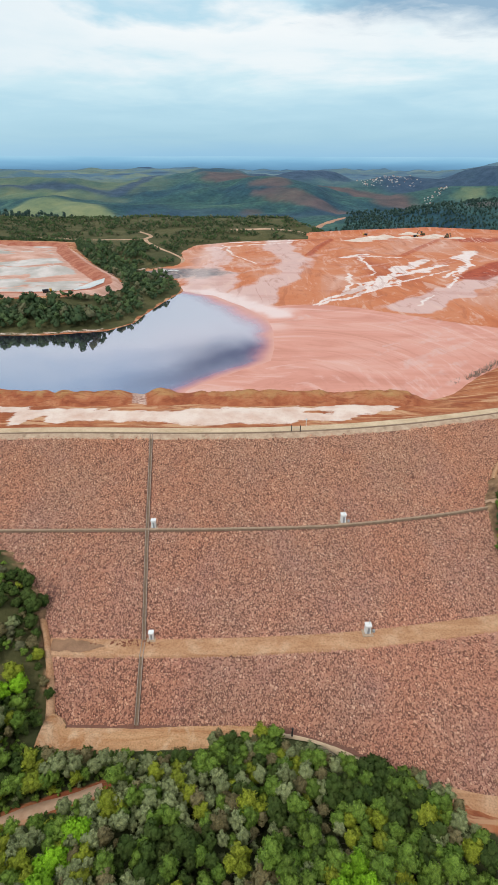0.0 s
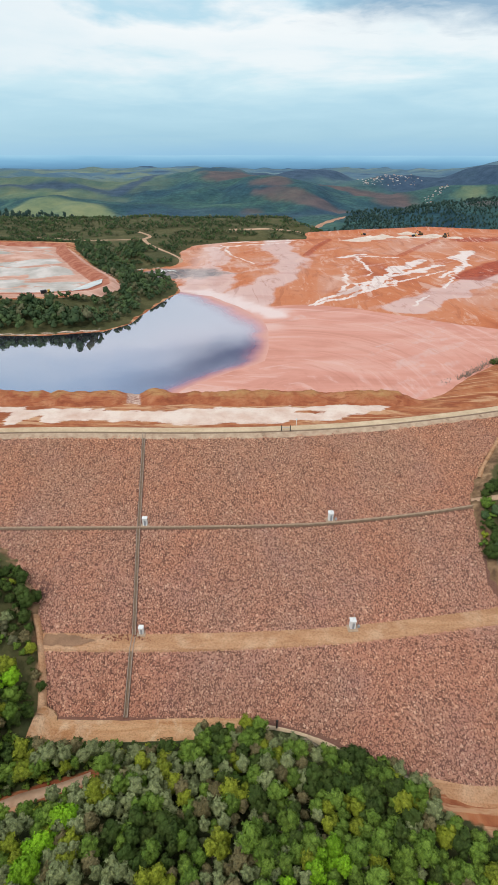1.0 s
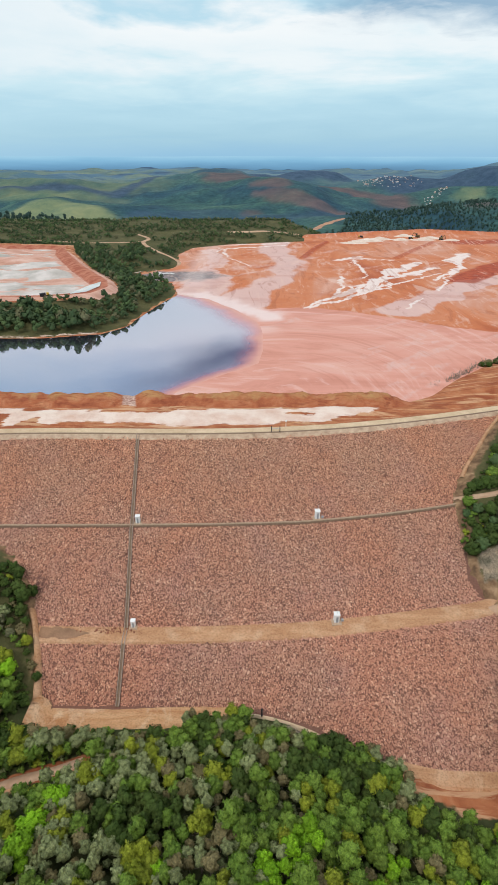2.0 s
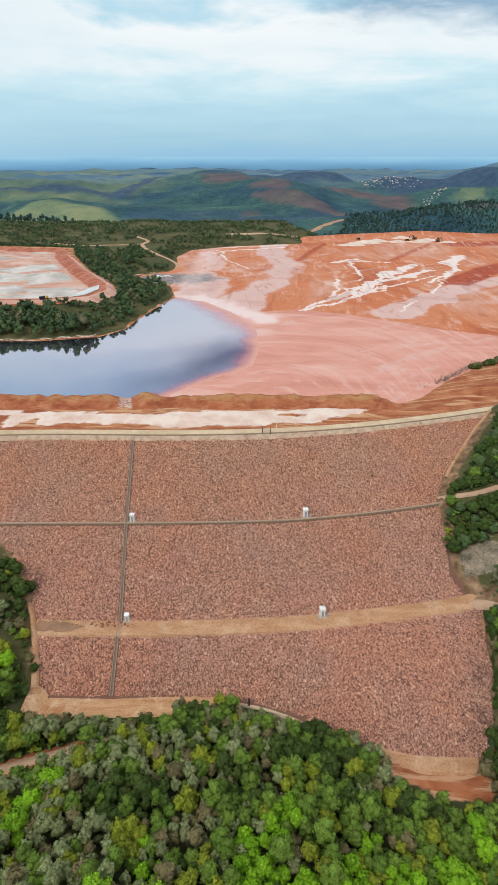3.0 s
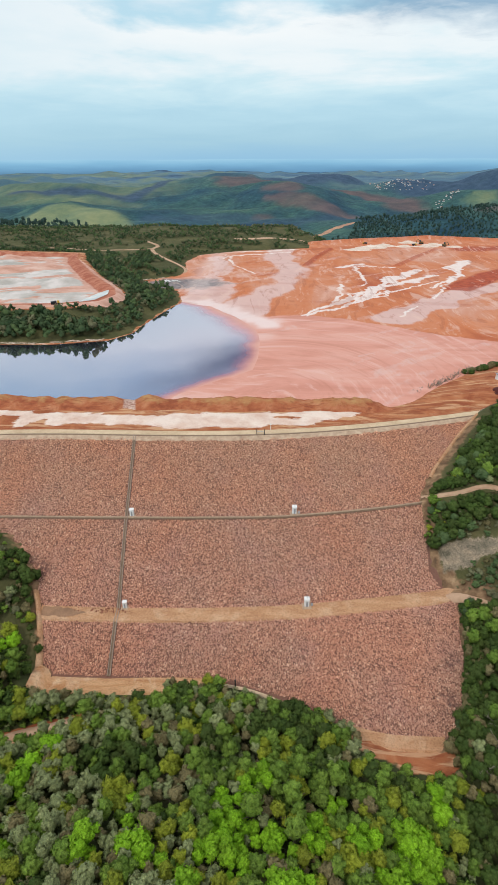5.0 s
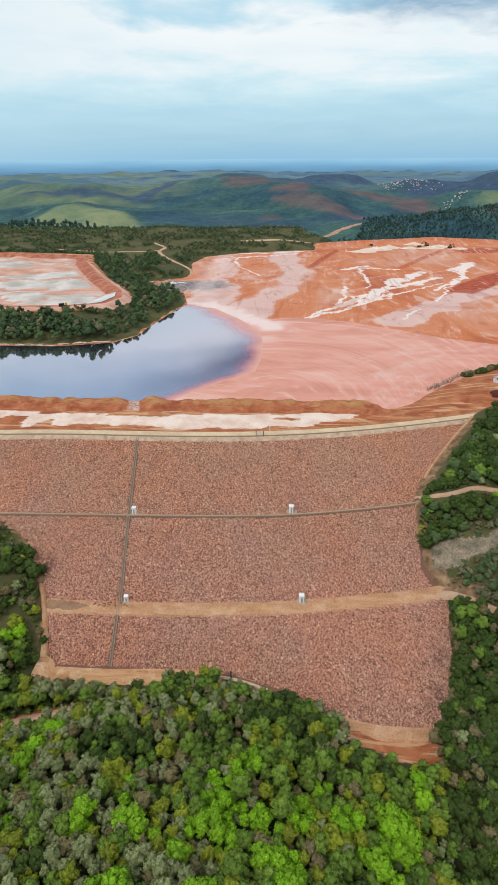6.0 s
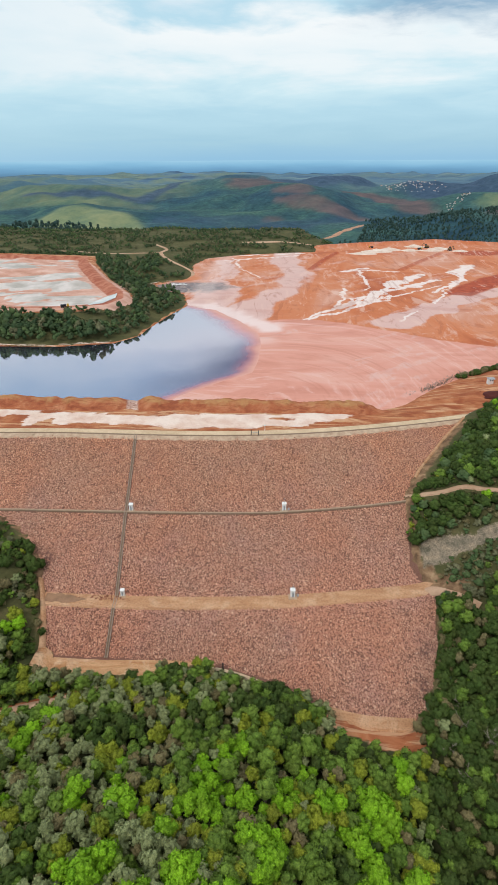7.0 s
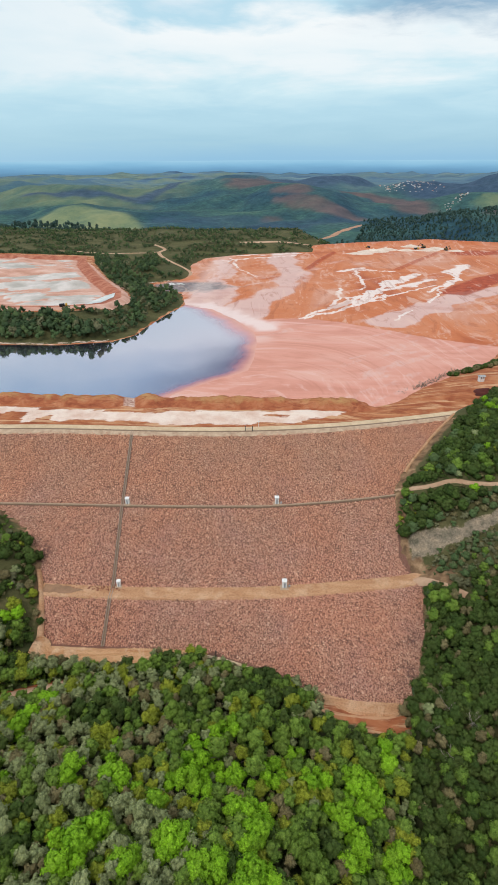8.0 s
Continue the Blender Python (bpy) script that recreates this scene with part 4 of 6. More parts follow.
def shallow(x, y, z):
    e = east_of_pond(x, y) + 7 * fbm(x / 11, y / 11, 131)
    return sstep(-14 - 12 * sstep(212, 240, y), 1, e)


def pond_material():
    g = Graph("pond_water")
    s = g.attr("shallow")
    base = g.ramp(s, [(0.0, (0.034, 0.030, 0.052)), (0.25, (0.085, 0.032, 0.070)), (0.55, (0.32, 0.085, 0.12)), (0.85, (0.60, 0.22, 0.18)), (1.0, (0.68, 0.32, 0.235))])
    g.done(base, 0.5, 0.0, 0.5)
    gloss = g.n.new("ShaderNodeBsdfGlossy")
    gloss.inputs["Roughness"].default_value = 0.035
    gloss.inputs["Color"].default_value = (0.80, 0.82, 0.91, 1)
    bump = g.n.new("ShaderNodeBump")
    bump.inputs["Distance"].default_value, bump.inputs["Strength"].default_value = 0.004, 0.3
    g.l.new(g.noise(1.4, 3), bump.inputs["Height"])
    g.l.new(bump.outputs[0], gloss.inputs["Normal"])
    mixer = g.n.new("ShaderNodeMixShader")
    g.put(g.math("SUBTRACT", 0.74, g.math("MULTIPLY", g.math("POWER", s, 2.0), 0.74)), mixer.inputs[0])
    g.l.new(g.bsdf.outputs[0], mixer.inputs[1])
    g.l.new(gloss.outputs[0], mixer.inputs[2])
    g.l.new(mixer.outputs[0], g.n["Material Output"].inputs[0])
    return g.mat


water = sheet("pond_water", ticks((-256, -120, 8.0), (-120, 14, 1.6)), ticks((138, 300, 1.8)), lambda x, y: POND + 0 * x, pond_material(), [("shallow", shallow)],
              lambda x, y: (inside(x, y, BASIN) < 5) & (east_of_pond(x, y) < 9) & (y < 296))
tagged(water, "still dark pond water mirroring the cloudy sky", "water", kind="structure")

# low earth dike between the pond and the crest strip


def dike_mesh(x0, x1):
    us, vs = np.arange(x0, x1, 0.8), np.linspace(-1, 1, 15)
    U, W = np.meshgrid(us, vs)
    line = np.interp(U, (-260, -160, -60, 6, 47, 60), (150, 142.5, 141.5, 143.5, 144.5, 143.5)) + 1.8 * fbm(U / 9, 0 * U, 141)
    top = (2.9 + 2.6 * fbm(U / 6, 0 * U + 4, 143) + 1.2 * fbm(U / 2, W * 2, 144)) * sstep(54, 40, U) * (1 - 0.55 * np.exp(-((U + 38) / 3.0) ** 2))
    prof = np.clip(1.25 - np.abs(W) * 1.35 + 0.25 * fbm(U / 3, W * 3, 145), -0.3, 1)
    Y = line + W * (6.0 + 4.0 * (W < 0) + 1.6 * fbm(U / 7, W, 147))
    Z = 24.9 - 0.8 + prof * top + (W < 0) * 0.9
    return arrays_to_mesh("earth_dike", np.stack([U, Y, Z], -1).reshape(-1, 3), grid_faces(len(us), len(vs)), [DIKE_EARTH], None, True, [("spill", np.exp(-((U + 36.8 + 0.25 * (Y - 140)) / 2.4) ** 2))])


dike = new("earth_dike", dike_mesh(-170, 55))
tagged(dike, "low rounded dike of orange earth along the pond", "dike", kind="structure")


# ---- side cell with pale spoil ----


def cell_z(x, y):
    d = inside(x, y, CELL)
    mound = np.maximum(0, fbm((x + 0.5 * y) / 34, (y - 0.3 * x) / 15, 151) * 9 + 1.2) * sstep(-2, -20, d)
    return 31.2 + 0.9 * sstep(-7, -2, d) * sstep(5, 2, d) - 1.5 * sstep(-2, -9, d) + mound - 1.6 * sstep(2, 7, d)


def cell_light(x, y, z):
    d = inside(x, y, CELL)
    return sstep(-0.07, 0.05, fbm((x + 0.6 * y) / 30, (y - 0.4 * x) / 9, 153)) * sstep(-8, -14, d)


def cell_ring(x, y, z):
    return sstep(5.5, 3.5, np.abs(inside(x, y, CELL) + 3.5))


def cell_material():
    g = Graph("pale_tailings")
    red = g.ramp(g.noise(0.06, 5, 0.6, (1, 2.4, 1, 12)), [(0.32, (0.46, 0.22, 0.145)), (0.5, (0.60, 0.34, 0.255)), (0.66, (0.69, 0.46, 0.37))])
    lite = g.ramp(g.noise(0.07, 5), [(0.35, (0.42, 0.38, 0.33)), (0.62, (0.68, 0.61, 0.56))])
    f = g.math("ADD", g.attr("light"), g.math("MULTIPLY", g.math("SUBTRACT", g.noise(0.25, 4), 0.5), 0.5))
    g.bump(g.noise(0.5, 4), 0.25)
    c = g.mix(g.span(f, 0.3, 0.7), red, lite)
    rim = g.math("ADD", g.attr("ring"), g.math("MULTIPLY", g.math("SUBTRACT", g.noise(0.3, 4), 0.5), 0.6))
    c = g.mix(g.span(rim, 0.4, 0.7), c, g.mix(g.span(g.noise(0.2, 5), 0.4, 0.6), (0.36, 0.105, 0.06), (0.50, 0.20, 0.12)))
    return g.done(c, 0.9, 0.0, 0.2)


cell = sheet("spoil_cell", ticks((-330, -160, 4.0), (-160, -70, 1.5)), ticks((214, 300, 1.5), (300, 426, 2.5)), cell_z, cell_material(), [("light", cell_light), ("ring", cell_ring)], lambda x, y: inside(x, y, CELL) < 6)
tagged(cell, "side cell heaped with white and pink spoil behind a red track", "tailings", kind="structure")
basin_me = arrays_to_mesh("settling_basin", np.array([(x, y, 32.25 + 0 * x) for x, y in ((-93, 253.5), (-86, 258.5), (-82.5, 272), (-85, 283), (-88.5, 275), (-91.5, 262))]), np.array([(0, 1, 4, 5), (1, 2, 3, 4)]),
                          [plain("milky_water", (0.50, 0.52, 0.50), (0.72, 0.71, 0.66), 0.2, 0.45, 0.0, 0.0, 0.3)])
tagged(new("settling_basin", basin_me), "small settling basin of milky pale blue water", "water", kind="structure")


# ---- dam ----
dam_x = ticks((-125, 100, 1.0))
prof_n = 96


def dam_mesh():
    rel = np.linspace(0, 1, prof_n)
    X = np.repeat(dam_x[None, :], prof_n, 0)
    y0, y1 = y_toe(X) - 1.0, y_crest(X) - 0.05
    Y = y0 + (y1 - y0) * rel[:, None]
    Z = dam_z(X, Y) + 0.10 * fbm(X * 1.3, Y * 1.3, 161)
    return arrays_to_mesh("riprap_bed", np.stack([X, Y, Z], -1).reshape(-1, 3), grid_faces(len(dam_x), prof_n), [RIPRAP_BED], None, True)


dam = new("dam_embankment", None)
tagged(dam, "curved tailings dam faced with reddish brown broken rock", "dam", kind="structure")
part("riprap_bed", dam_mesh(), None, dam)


def ribbon(name, xs, y_of, offsets, material, parent, label=""):
    """A strip along the dam: offsets are (dy, dz) across it from the line y_of."""
    V, n = [], len(offsets)
    for x in xs:
        y = float(y_of(x))
        for dy, dz in offsets:
            V.append((x, y + dy, float(dam_z(np.array(float(x)), np.array(y + dy))) + dz))
    F = [(i * n + k, (i + 1) * n + k, (i + 1) * n + k + 1, i * n + k + 1) for i in range(len(xs) - 1) for k in range(n - 1)]
    return part(name, arrays_to_mesh(name, np.array(V), np.array(F), [material]), None, parent, label)


xs_c = np.arange(-125, 96, 1.5)
# crest: track, kerb, pale gravel shoulder, lined ditch
ribbon("crest_track", xs_c, y_crest, [(0.5, -0.2), (0.52, 0.06), (1.7, 0.10), (2.9, 0.06), (3.1, -0.5)], CREAM, dam, "pale sandy track on the crest")
ribbon("kerb", xs_c, y_crest, [(0.22, -0.2), (0.22, 0.12), (0.42, 0.14), (0.44, -0.2)], CONCRETE, dam, "low concrete kerb")
ribbon("crest_ditch", xs_c, y_crest, [(-0.30, 0.02), (-0.26, 0.10), (-0.20, 0.10), (-0.16, 0.01), (0.10, 0.01), (0.2, 0.10)], CONCRETE_DARK, dam, "dark lined ditch")
SHOULDER = plain("pale_gravel", (0.40, 0.26, 0.17), (0.62, 0.46, 0.32), 0.7, 0.95, 0.05)
ribbon("gravel_shoulder", xs_c, y_crest, [(-1.9, 0.0), (-1.5, 0.14), (-0.9, 0.16), (-0.30, 0.12)], SHOULDER, dam, "pale gravel shoulder")
# middle berm: lined ditch with two lips
xs_1 = np.arange(-80, 52.5, 1.5)
ribbon("berm_ditch", xs_1, y_berm1, [(-0.50, 0.0), (-0.46, 0.30), (-0.36, 0.30), (-0.32, 0.10), (-0.06, 0.10), (-0.02, 0.26), (0.06, 0.26), (0.10, 0.0)], CONCRETE_DARK, dam, "dark lined ditch along the berm")
ribbon("ditch_lip", xs_1, y_berm1, [(-0.06, 0.1), (-0.04, 0.36), (0.18, 0.36), (0.20, 0.1)], CONCRETE, dam)
# lower berm: sandy track
ribbon("berm_track", np.arange(-39.5, 57, 1.5), y_berm2, [(-3.8, -0.1), (-3.4, 0.2), (-1.7, 0.26), (-0.2, 0.24), (0.3, 0.05)], SAND, dam, "sandy orange track on the berm")

ribbon("toe_bank", np.arange(27.5, 46, 1.0), lambda x: y_toe(np.array(float(x))), [(-0.1, -0.2), (-0.35, 0.14), (-1.6, 0.22), (-2.9, 0.2), (-3.9, -0.7)], SAND, dam, "sandy bank along the toe of the rock")

# drain that runs down the face
drain = new("drain_chute", None)
tagged(drain, "straight concrete drain chute running down the rock face", "drain")
DRAIN = [(-26.9, 109.5), (-23.9, 84.4), (-21.4, 63.6), (-20.6, 50.7)]


def chute(dx0, dx1, dz, thick, material, name, label=""):
    V, pts = [], []
    for (ax, ay), (bx_, by) in zip(DRAIN, DRAIN[1:]):
        for t in np.linspace(0, 1, 24, endpoint=False):
            pts.append((ax + (bx_ - ax) * t, ay + (by - ay) * t))
    pts.append(DRAIN[-1])
    for x, y in pts:
        z = float(dam_z(np.array(x), np.array(y)))
        for u, w in ((dx0, -0.3), (dx0, dz + thick), (dx1, dz + thick), (dx1, -0.3)):
            V.append((x + u, y, z + w))
    F = [(i * 4 + k, i * 4 + (k + 1) % 4, (i + 1) * 4 + (k + 1) % 4, (i + 1) * 4 + k) for i in range(len(pts) - 1) for k in range(4)]
    return part(name, arrays_to_mesh(name, np.array(V), np.array(F), [material]), None, drain, label)


chute(-0.37, -0.21, 0.28, 0.1, CHUTE_WALL, "side_wall")
chute(0.21, 0.37, 0.28, 0.1, CHUTE_WALL, "side_wall")
chute(-0.21, 0.21, 0.02, 0.08, CONCRETE_DARK, "channel_floor", "dark channel floor")

# broken rock on the three faces
rng = np.random.default_rng(7)
step = 0.25
RX, RY = np.meshgrid(np.arange(-82, 90, step), np.arange(38, 136, step * 0.92))
RX = (RX + rng.uniform(-0.125, 0.125, RX.shape)).ravel()
RY = (RY + rng.uniform(-0.125, 0.125, RY.shape)).ravel()
ok = (RY > y_toe(RX) - 0.4 + 0.8 * fbm(RX / 3, RY / 3, 163)) & (RY < y_crest(RX) - 0.7 - 1.7 * vnoise(RX / 1.5, RY / 1.5, 165))
ok &= (RX < x_right(RY) + 0.8 + 1.5 * fbm(RX / 3, RY / 3, 171)) & (RX > x_left(RY) - 1.0 + 1.5 * fbm(RX / 3, RY / 3, 173))
d2 = RY - y_berm2(RX)
ok &= ~((d2 > -3.5 + 0.6 * fbm(RX / 4, RY / 4, 167)) & (d2 < 0.1 + 0.9 * fbm(RX / 5, RY / 5, 169)))
d1 = RY - y_berm1(RX)
ok &= ~((d1 > -0.8) & (d1 < 0.35))
ok &= seg_dist(RX, RY, DRAIN) > 0.55
RX, RY = RX[ok], RY[ok]
nr = len(RX)
keep = rng.random(nr) < 0.90
RX, RY = RX[keep], RY[keep]
nr = len(RX)
size = (0.124 + 0.14 * rng.random(nr) ** 3.0) * np.where(RY < 66, 1.04, 1.0)
# each stone: a skewed four-sided lump with a broken top
corner = np.array([(-1, -1, -0.6), (1, -1, -0.6), (1, 1, -0.6), (-1, 1, -0.6), (0, 0, 0.75)], float)
RV = corner[None] * rng.uniform(0.55, 1.15, (nr, 5, 3))
RV[:, 4, :2] = rng.uniform(-0.55, 0.55, (nr, 2))
RV = RV * (size[:, None] * rng.uniform(0.8, 1.3, (nr, 3)))[:, None, :]
ang = rng.uniform(0, 2 * math.pi, nr)
ca, sa = np.cos(ang)[:, None], np.sin(ang)[:, None]
x_, y_, z_ = RV[..., 0] * ca - RV[..., 1] * sa, RV[..., 0] * sa + RV[..., 1] * ca, RV[..., 2]
z_ = z_ + 0.42 * y_
RZ = dam_z(RX, RY) + rng.uniform(0.0, 0.14, nr)
RV = np.stack([x_ + RX[:, None], y_ + RY[:, None], z_ + RZ[:, None]], -1).reshape(-1, 3)
lump = np.array([(0, 1, 4), (1, 2, 4), (2, 3, 4), (3, 0, 4)])
RF = (np.arange(nr)[:, None, None] * 5 + lump[None]).reshape(-1, 3)
rocks = part("riprap_rocks", arrays_to_mesh("riprap_rocks", RV, RF, [ROCK]), None, dam, "loose broken reddish rock")
tagged(rocks, kind="stuff")


# instrument huts on the berms


def hut_parts(slab):
    hut = new("instrument_hut", None)
    part("base_slab", block(2.0, 1.7, 0.25, (0, -0.1, -0.05), None, 0.03), CONCRETE, hut)
    part("body", block(1.05, 1.0, 1.95, (0, 0.1, 0.2), None, 0.03), WHITE, hut, "white painted masonry body")
    part("roof", block(1.25, 1.2, 0.12, (0, 0.1, 2.15), None, 0.02), WHITE, hut)
    door = part("door", block(0.42, 0.05, 1.5, (0.05, -0.42, 0.25), None, 0.01), GREY_PAINT, hut, "grey metal door")
    part("handle", block(0.04, 0.05, 0.12, (0.19, -0.46, 0.95), None, 0.01), DARK_STEEL, door)
    if slab:
        part("antenna_pole", rod(0.035, 0.03, 1.5, (0.1, 0.1, 2.27)), GREY_PAINT, hut)
        part("junction_box", block(0.45, 0.4, 0.6, (1.25, 0.1, 0.0), None, 0.02), GREY_PAINT, hut, "grey junction box beside the hut")
    return hut


hut_a = hut_parts(False)
tagged(hut_a, "small white instrument hut beside the drain chute", "hut", "instrument huts")
hut_a.matrix_basis = pose(-22.6, 85.2, 20.1) @ Matrix.Scale(0.9, 4)
copy_thing(hut_a, pose(-20.0, 64.3, 10.2) @ Matrix.Scale(0.9, 4))
hut_b = hut_parts(True)
tagged(hut_b, "small white instrument hut with pole on the berm", "hut", "instrument huts")
hut_b.matrix_basis = pose(18.2, 87.9, 20.3, 0, 0, 4)
copy_thing(hut_b, pose(20.9, 66.6, 10.45, 0, 0, 5))

# posts on the crest
gate = new("barrier_posts", None)
tagged(gate, "two dark posts with a rail on the crest", "barrier")
gy0 = float(y_crest(np.array(9.0)))
for px in (7.7, 9.9):
    part("post", rod(0.11, 0.10, 1.7, (px, gy0 + 0.15, 29.95)), DARK_STEEL, gate)
part("rail", block(2.2, 0.07, 0.09, (8.8, gy0 + 0.15, 30.9)), GREY_PAINT, gate)
mast = new("marker_mast", None)
part("pole", rod(0.08, 0.05, 2.6, (11.6, gy0 + 3.6, 29.4)), WHITE, mast)
part("sign_plate", block(0.5, 0.04, 0.4, (11.6, gy0 + 3.52, 31.4), None, 0.01), WHITE, mast)
tagged(mast, "white marker mast with small plate beside the crest track", "marker")
outlet = new("ditch_outlet", None)
part("head_wall", block(0.8, 0.25, 0.3, (0, 0, 0), None, 0.03), CONCRETE, outlet)
part("apron", block(0.6, 0.5, 0.1, (0, -0.35, 0), None, 0.03), CONCRETE, outlet)
tagged(outlet, "small dark concrete ditch outlet at the crest edge", "outlet", "crest outlets")
for i, px in enumerate((-69, -58, -36.5, -14, 3, 22, 31.5, 41, 52, 61.5, 71, 80)):
    m = pose(px, float(y_crest(np.array(float(px)))) - 0.75, 29.85, 0, 0, math.degrees(math.atan(max(0.0, 0.08 + 0.0035 * px))))
    if i == 0:
        outlet.matrix_basis = m
    else:
        copy_thing(outlet, m)

# ---- trees ----
ICO_V = []
_phi = (1 + 5 ** 0.5) / 2
for a in (-1, 1):
    for b in (-_phi, _phi):
        ICO_V += [(a, b, 0), (0, a, b), (b, 0, a)]
ICO_V = np.array(ICO_V) / math.hypot(1, _phi)
ICO_F = []
for i in range(12):
    for j in range(i + 1, 12):
        for k in range(j + 1, 12):
            d = [np.linalg.norm(ICO_V[p] - ICO_V[q]) for p, q in ((i, j), (j, k), (i, k))]
            if max(d) < 1.2:
                n = np.cross(ICO_V[j] - ICO_V[i], ICO_V[k] - ICO_V[i])
                ICO_F.append((i, j, k) if n @ ICO_V[i] > 0 else (i, k, j))
ICO_F = np.array(ICO_F)


def crown_arrays(seed, radius, height, base, lobes, leaves, leaf_size, core=0.88, flat=0.9):
    """A domed crown of leafy clumps: places, triangles and rounded normals."""
    r = np.random.default_rng(seed)
    V, F, N, n = [], [], [], 0
    mid = np.array((0, 0, base + height * 0.42))
    if core and lobes > 4:
        u = ICO_V * r.uniform(0.9, 1.08, (12, 1))
        V.append(u * (radius * 0.78, radius * 0.78, height * 0.42) + mid)
        N.append(u)
        F.append(ICO_F)
        n = 12
    for i in range(lobes):
        up_, a = 1.0 - 1.15 * (i + 0.3) / lobes, i * 2.4 + r.uniform(-0.35, 0.35)
        side_ = math.sqrt(max(0.0, 1 - up_ * up_))
        q = r.uniform(0.50, 0.74)
        at = mid + np.array((side_ * math.cos(a) * radius * q, side_ * math.sin(a) * radius * q, up_ * height * 0.5 * r.uniform(0.6, 1.1)))
        lr = radius * r.uniform(0.34, 0.54) * (6.0 / max(lobes, 4)) ** 0.25
        out_ = (at - mid) / max(1e-6, np.linalg.norm(at - mid))
        if core:
            u = ICO_V * r.uniform(0.82, 1.1, (12, 1))
            V.append(u * (lr * core) * (1, 1, flat) + at)
            N.append(u + 0.35 * out_)
            F.append(ICO_F + n)
            n += 12
        m = max(4, leaves // lobes)
        u = r.normal(size=(m, 3)) + 0.55 * out_ + (0, 0, 0.30)
        u /= np.linalg.norm(u, axis=1)[:, None]
        p = u * (lr * r.uniform(0.80, 1.16, (m, 1))) * (1, 1, flat) + at
        nrm = u + r.normal(scale=0.45, size=(m, 3))
        nrm /= np.linalg.norm(nrm, axis=1)[:, None]
        t = np.cross(nrm, r.normal(size=(m, 3)))
        t /= np.linalg.norm(t, axis=1)[:, None]
        b = np.cross(nrm, t)
        s = leaf_size * r.uniform(0.55, 1.25, (m, 1))
        tri = np.stack([p - t * s * 0.62 - b * s * 0.36, p + t * s * 0.62 - b * s * 0.36 - nrm * s * 0.12, p + b * s * 0.72], 1)
        V.append(tri.reshape(-1, 3))
        N.append(np.repeat(0.65 * u + 0.3 * out_ + 0.60 * nrm, 3, 0))
        F.append(np.arange(m * 3).reshape(-1, 3) + n)
        n += m * 3
    N = np.concatenate(N)
    return np.concatenate(V), np.concatenate(F), N / np.linalg.norm(N, axis=1)[:, None]


def trunk_bm(height, seed, limbs=4):
    rr = random.Random(seed)
    bm = rod(0.16, 0.08, height * 0.75, (0, 0, -0.5), None, 7)
    for i in range(limbs):
        a, tilt = i * 360 / limbs + rr.uniform(-25, 25), rr.uniform(28, 52)
        m = Matrix.Translation((0, 0, height * rr.uniform(0.3, 0.6))) @ pose(0, 0, 0, 0, tilt, a)
        bmesh.ops.create_cone(bm, cap_ends=True, segments=5, radius1=0.08, radius2=0.03, depth=height * 0.5, matrix=m @ Matrix.Translation((0, 0, height * 0.25)))
    return bm


TREE_LABELS = {"lime": "bright lime green broadleaf tree in the dense wood", "green": "mid green leafy tree in the dense wood", "dark": "dark green dense-crowned tree in the wood",
               "grey": "silvery grey-green tree with a thin crown", "brown": "brownish half-dry tree among the green wood", "olive": "yellowish olive green tree in the wood"}
SHAPES = {"lime": (1.50, 2.6, 2.7, 10, 400), "green": (1.40, 2.9, 2.3, 8, 330), "dark": (1.40, 3.1, 2.1, 7, 310), "grey": (1.15, 3.1, 2.5, 7, 300), "brown": (1.10, 2.8, 2.3, 7, 250), "olive": (1.40, 2.9, 2.4, 8, 340)}
CROWNS = {}
for ki, kind in enumerate(KINDS):
    R, Hh, B, L, N = SHAPES[kind]
    CROWNS[kind] = [crown_arrays(100 * ki + s, R * (1, 1.12, 0.9)[s], Hh * (1, 0.9, 1.1)[s], B, L, N, 0.25 if kind not in ("brown", "grey") else 0.22, 0.84 if kind not in ("brown", "grey") else 0.80) for s in range(3)]


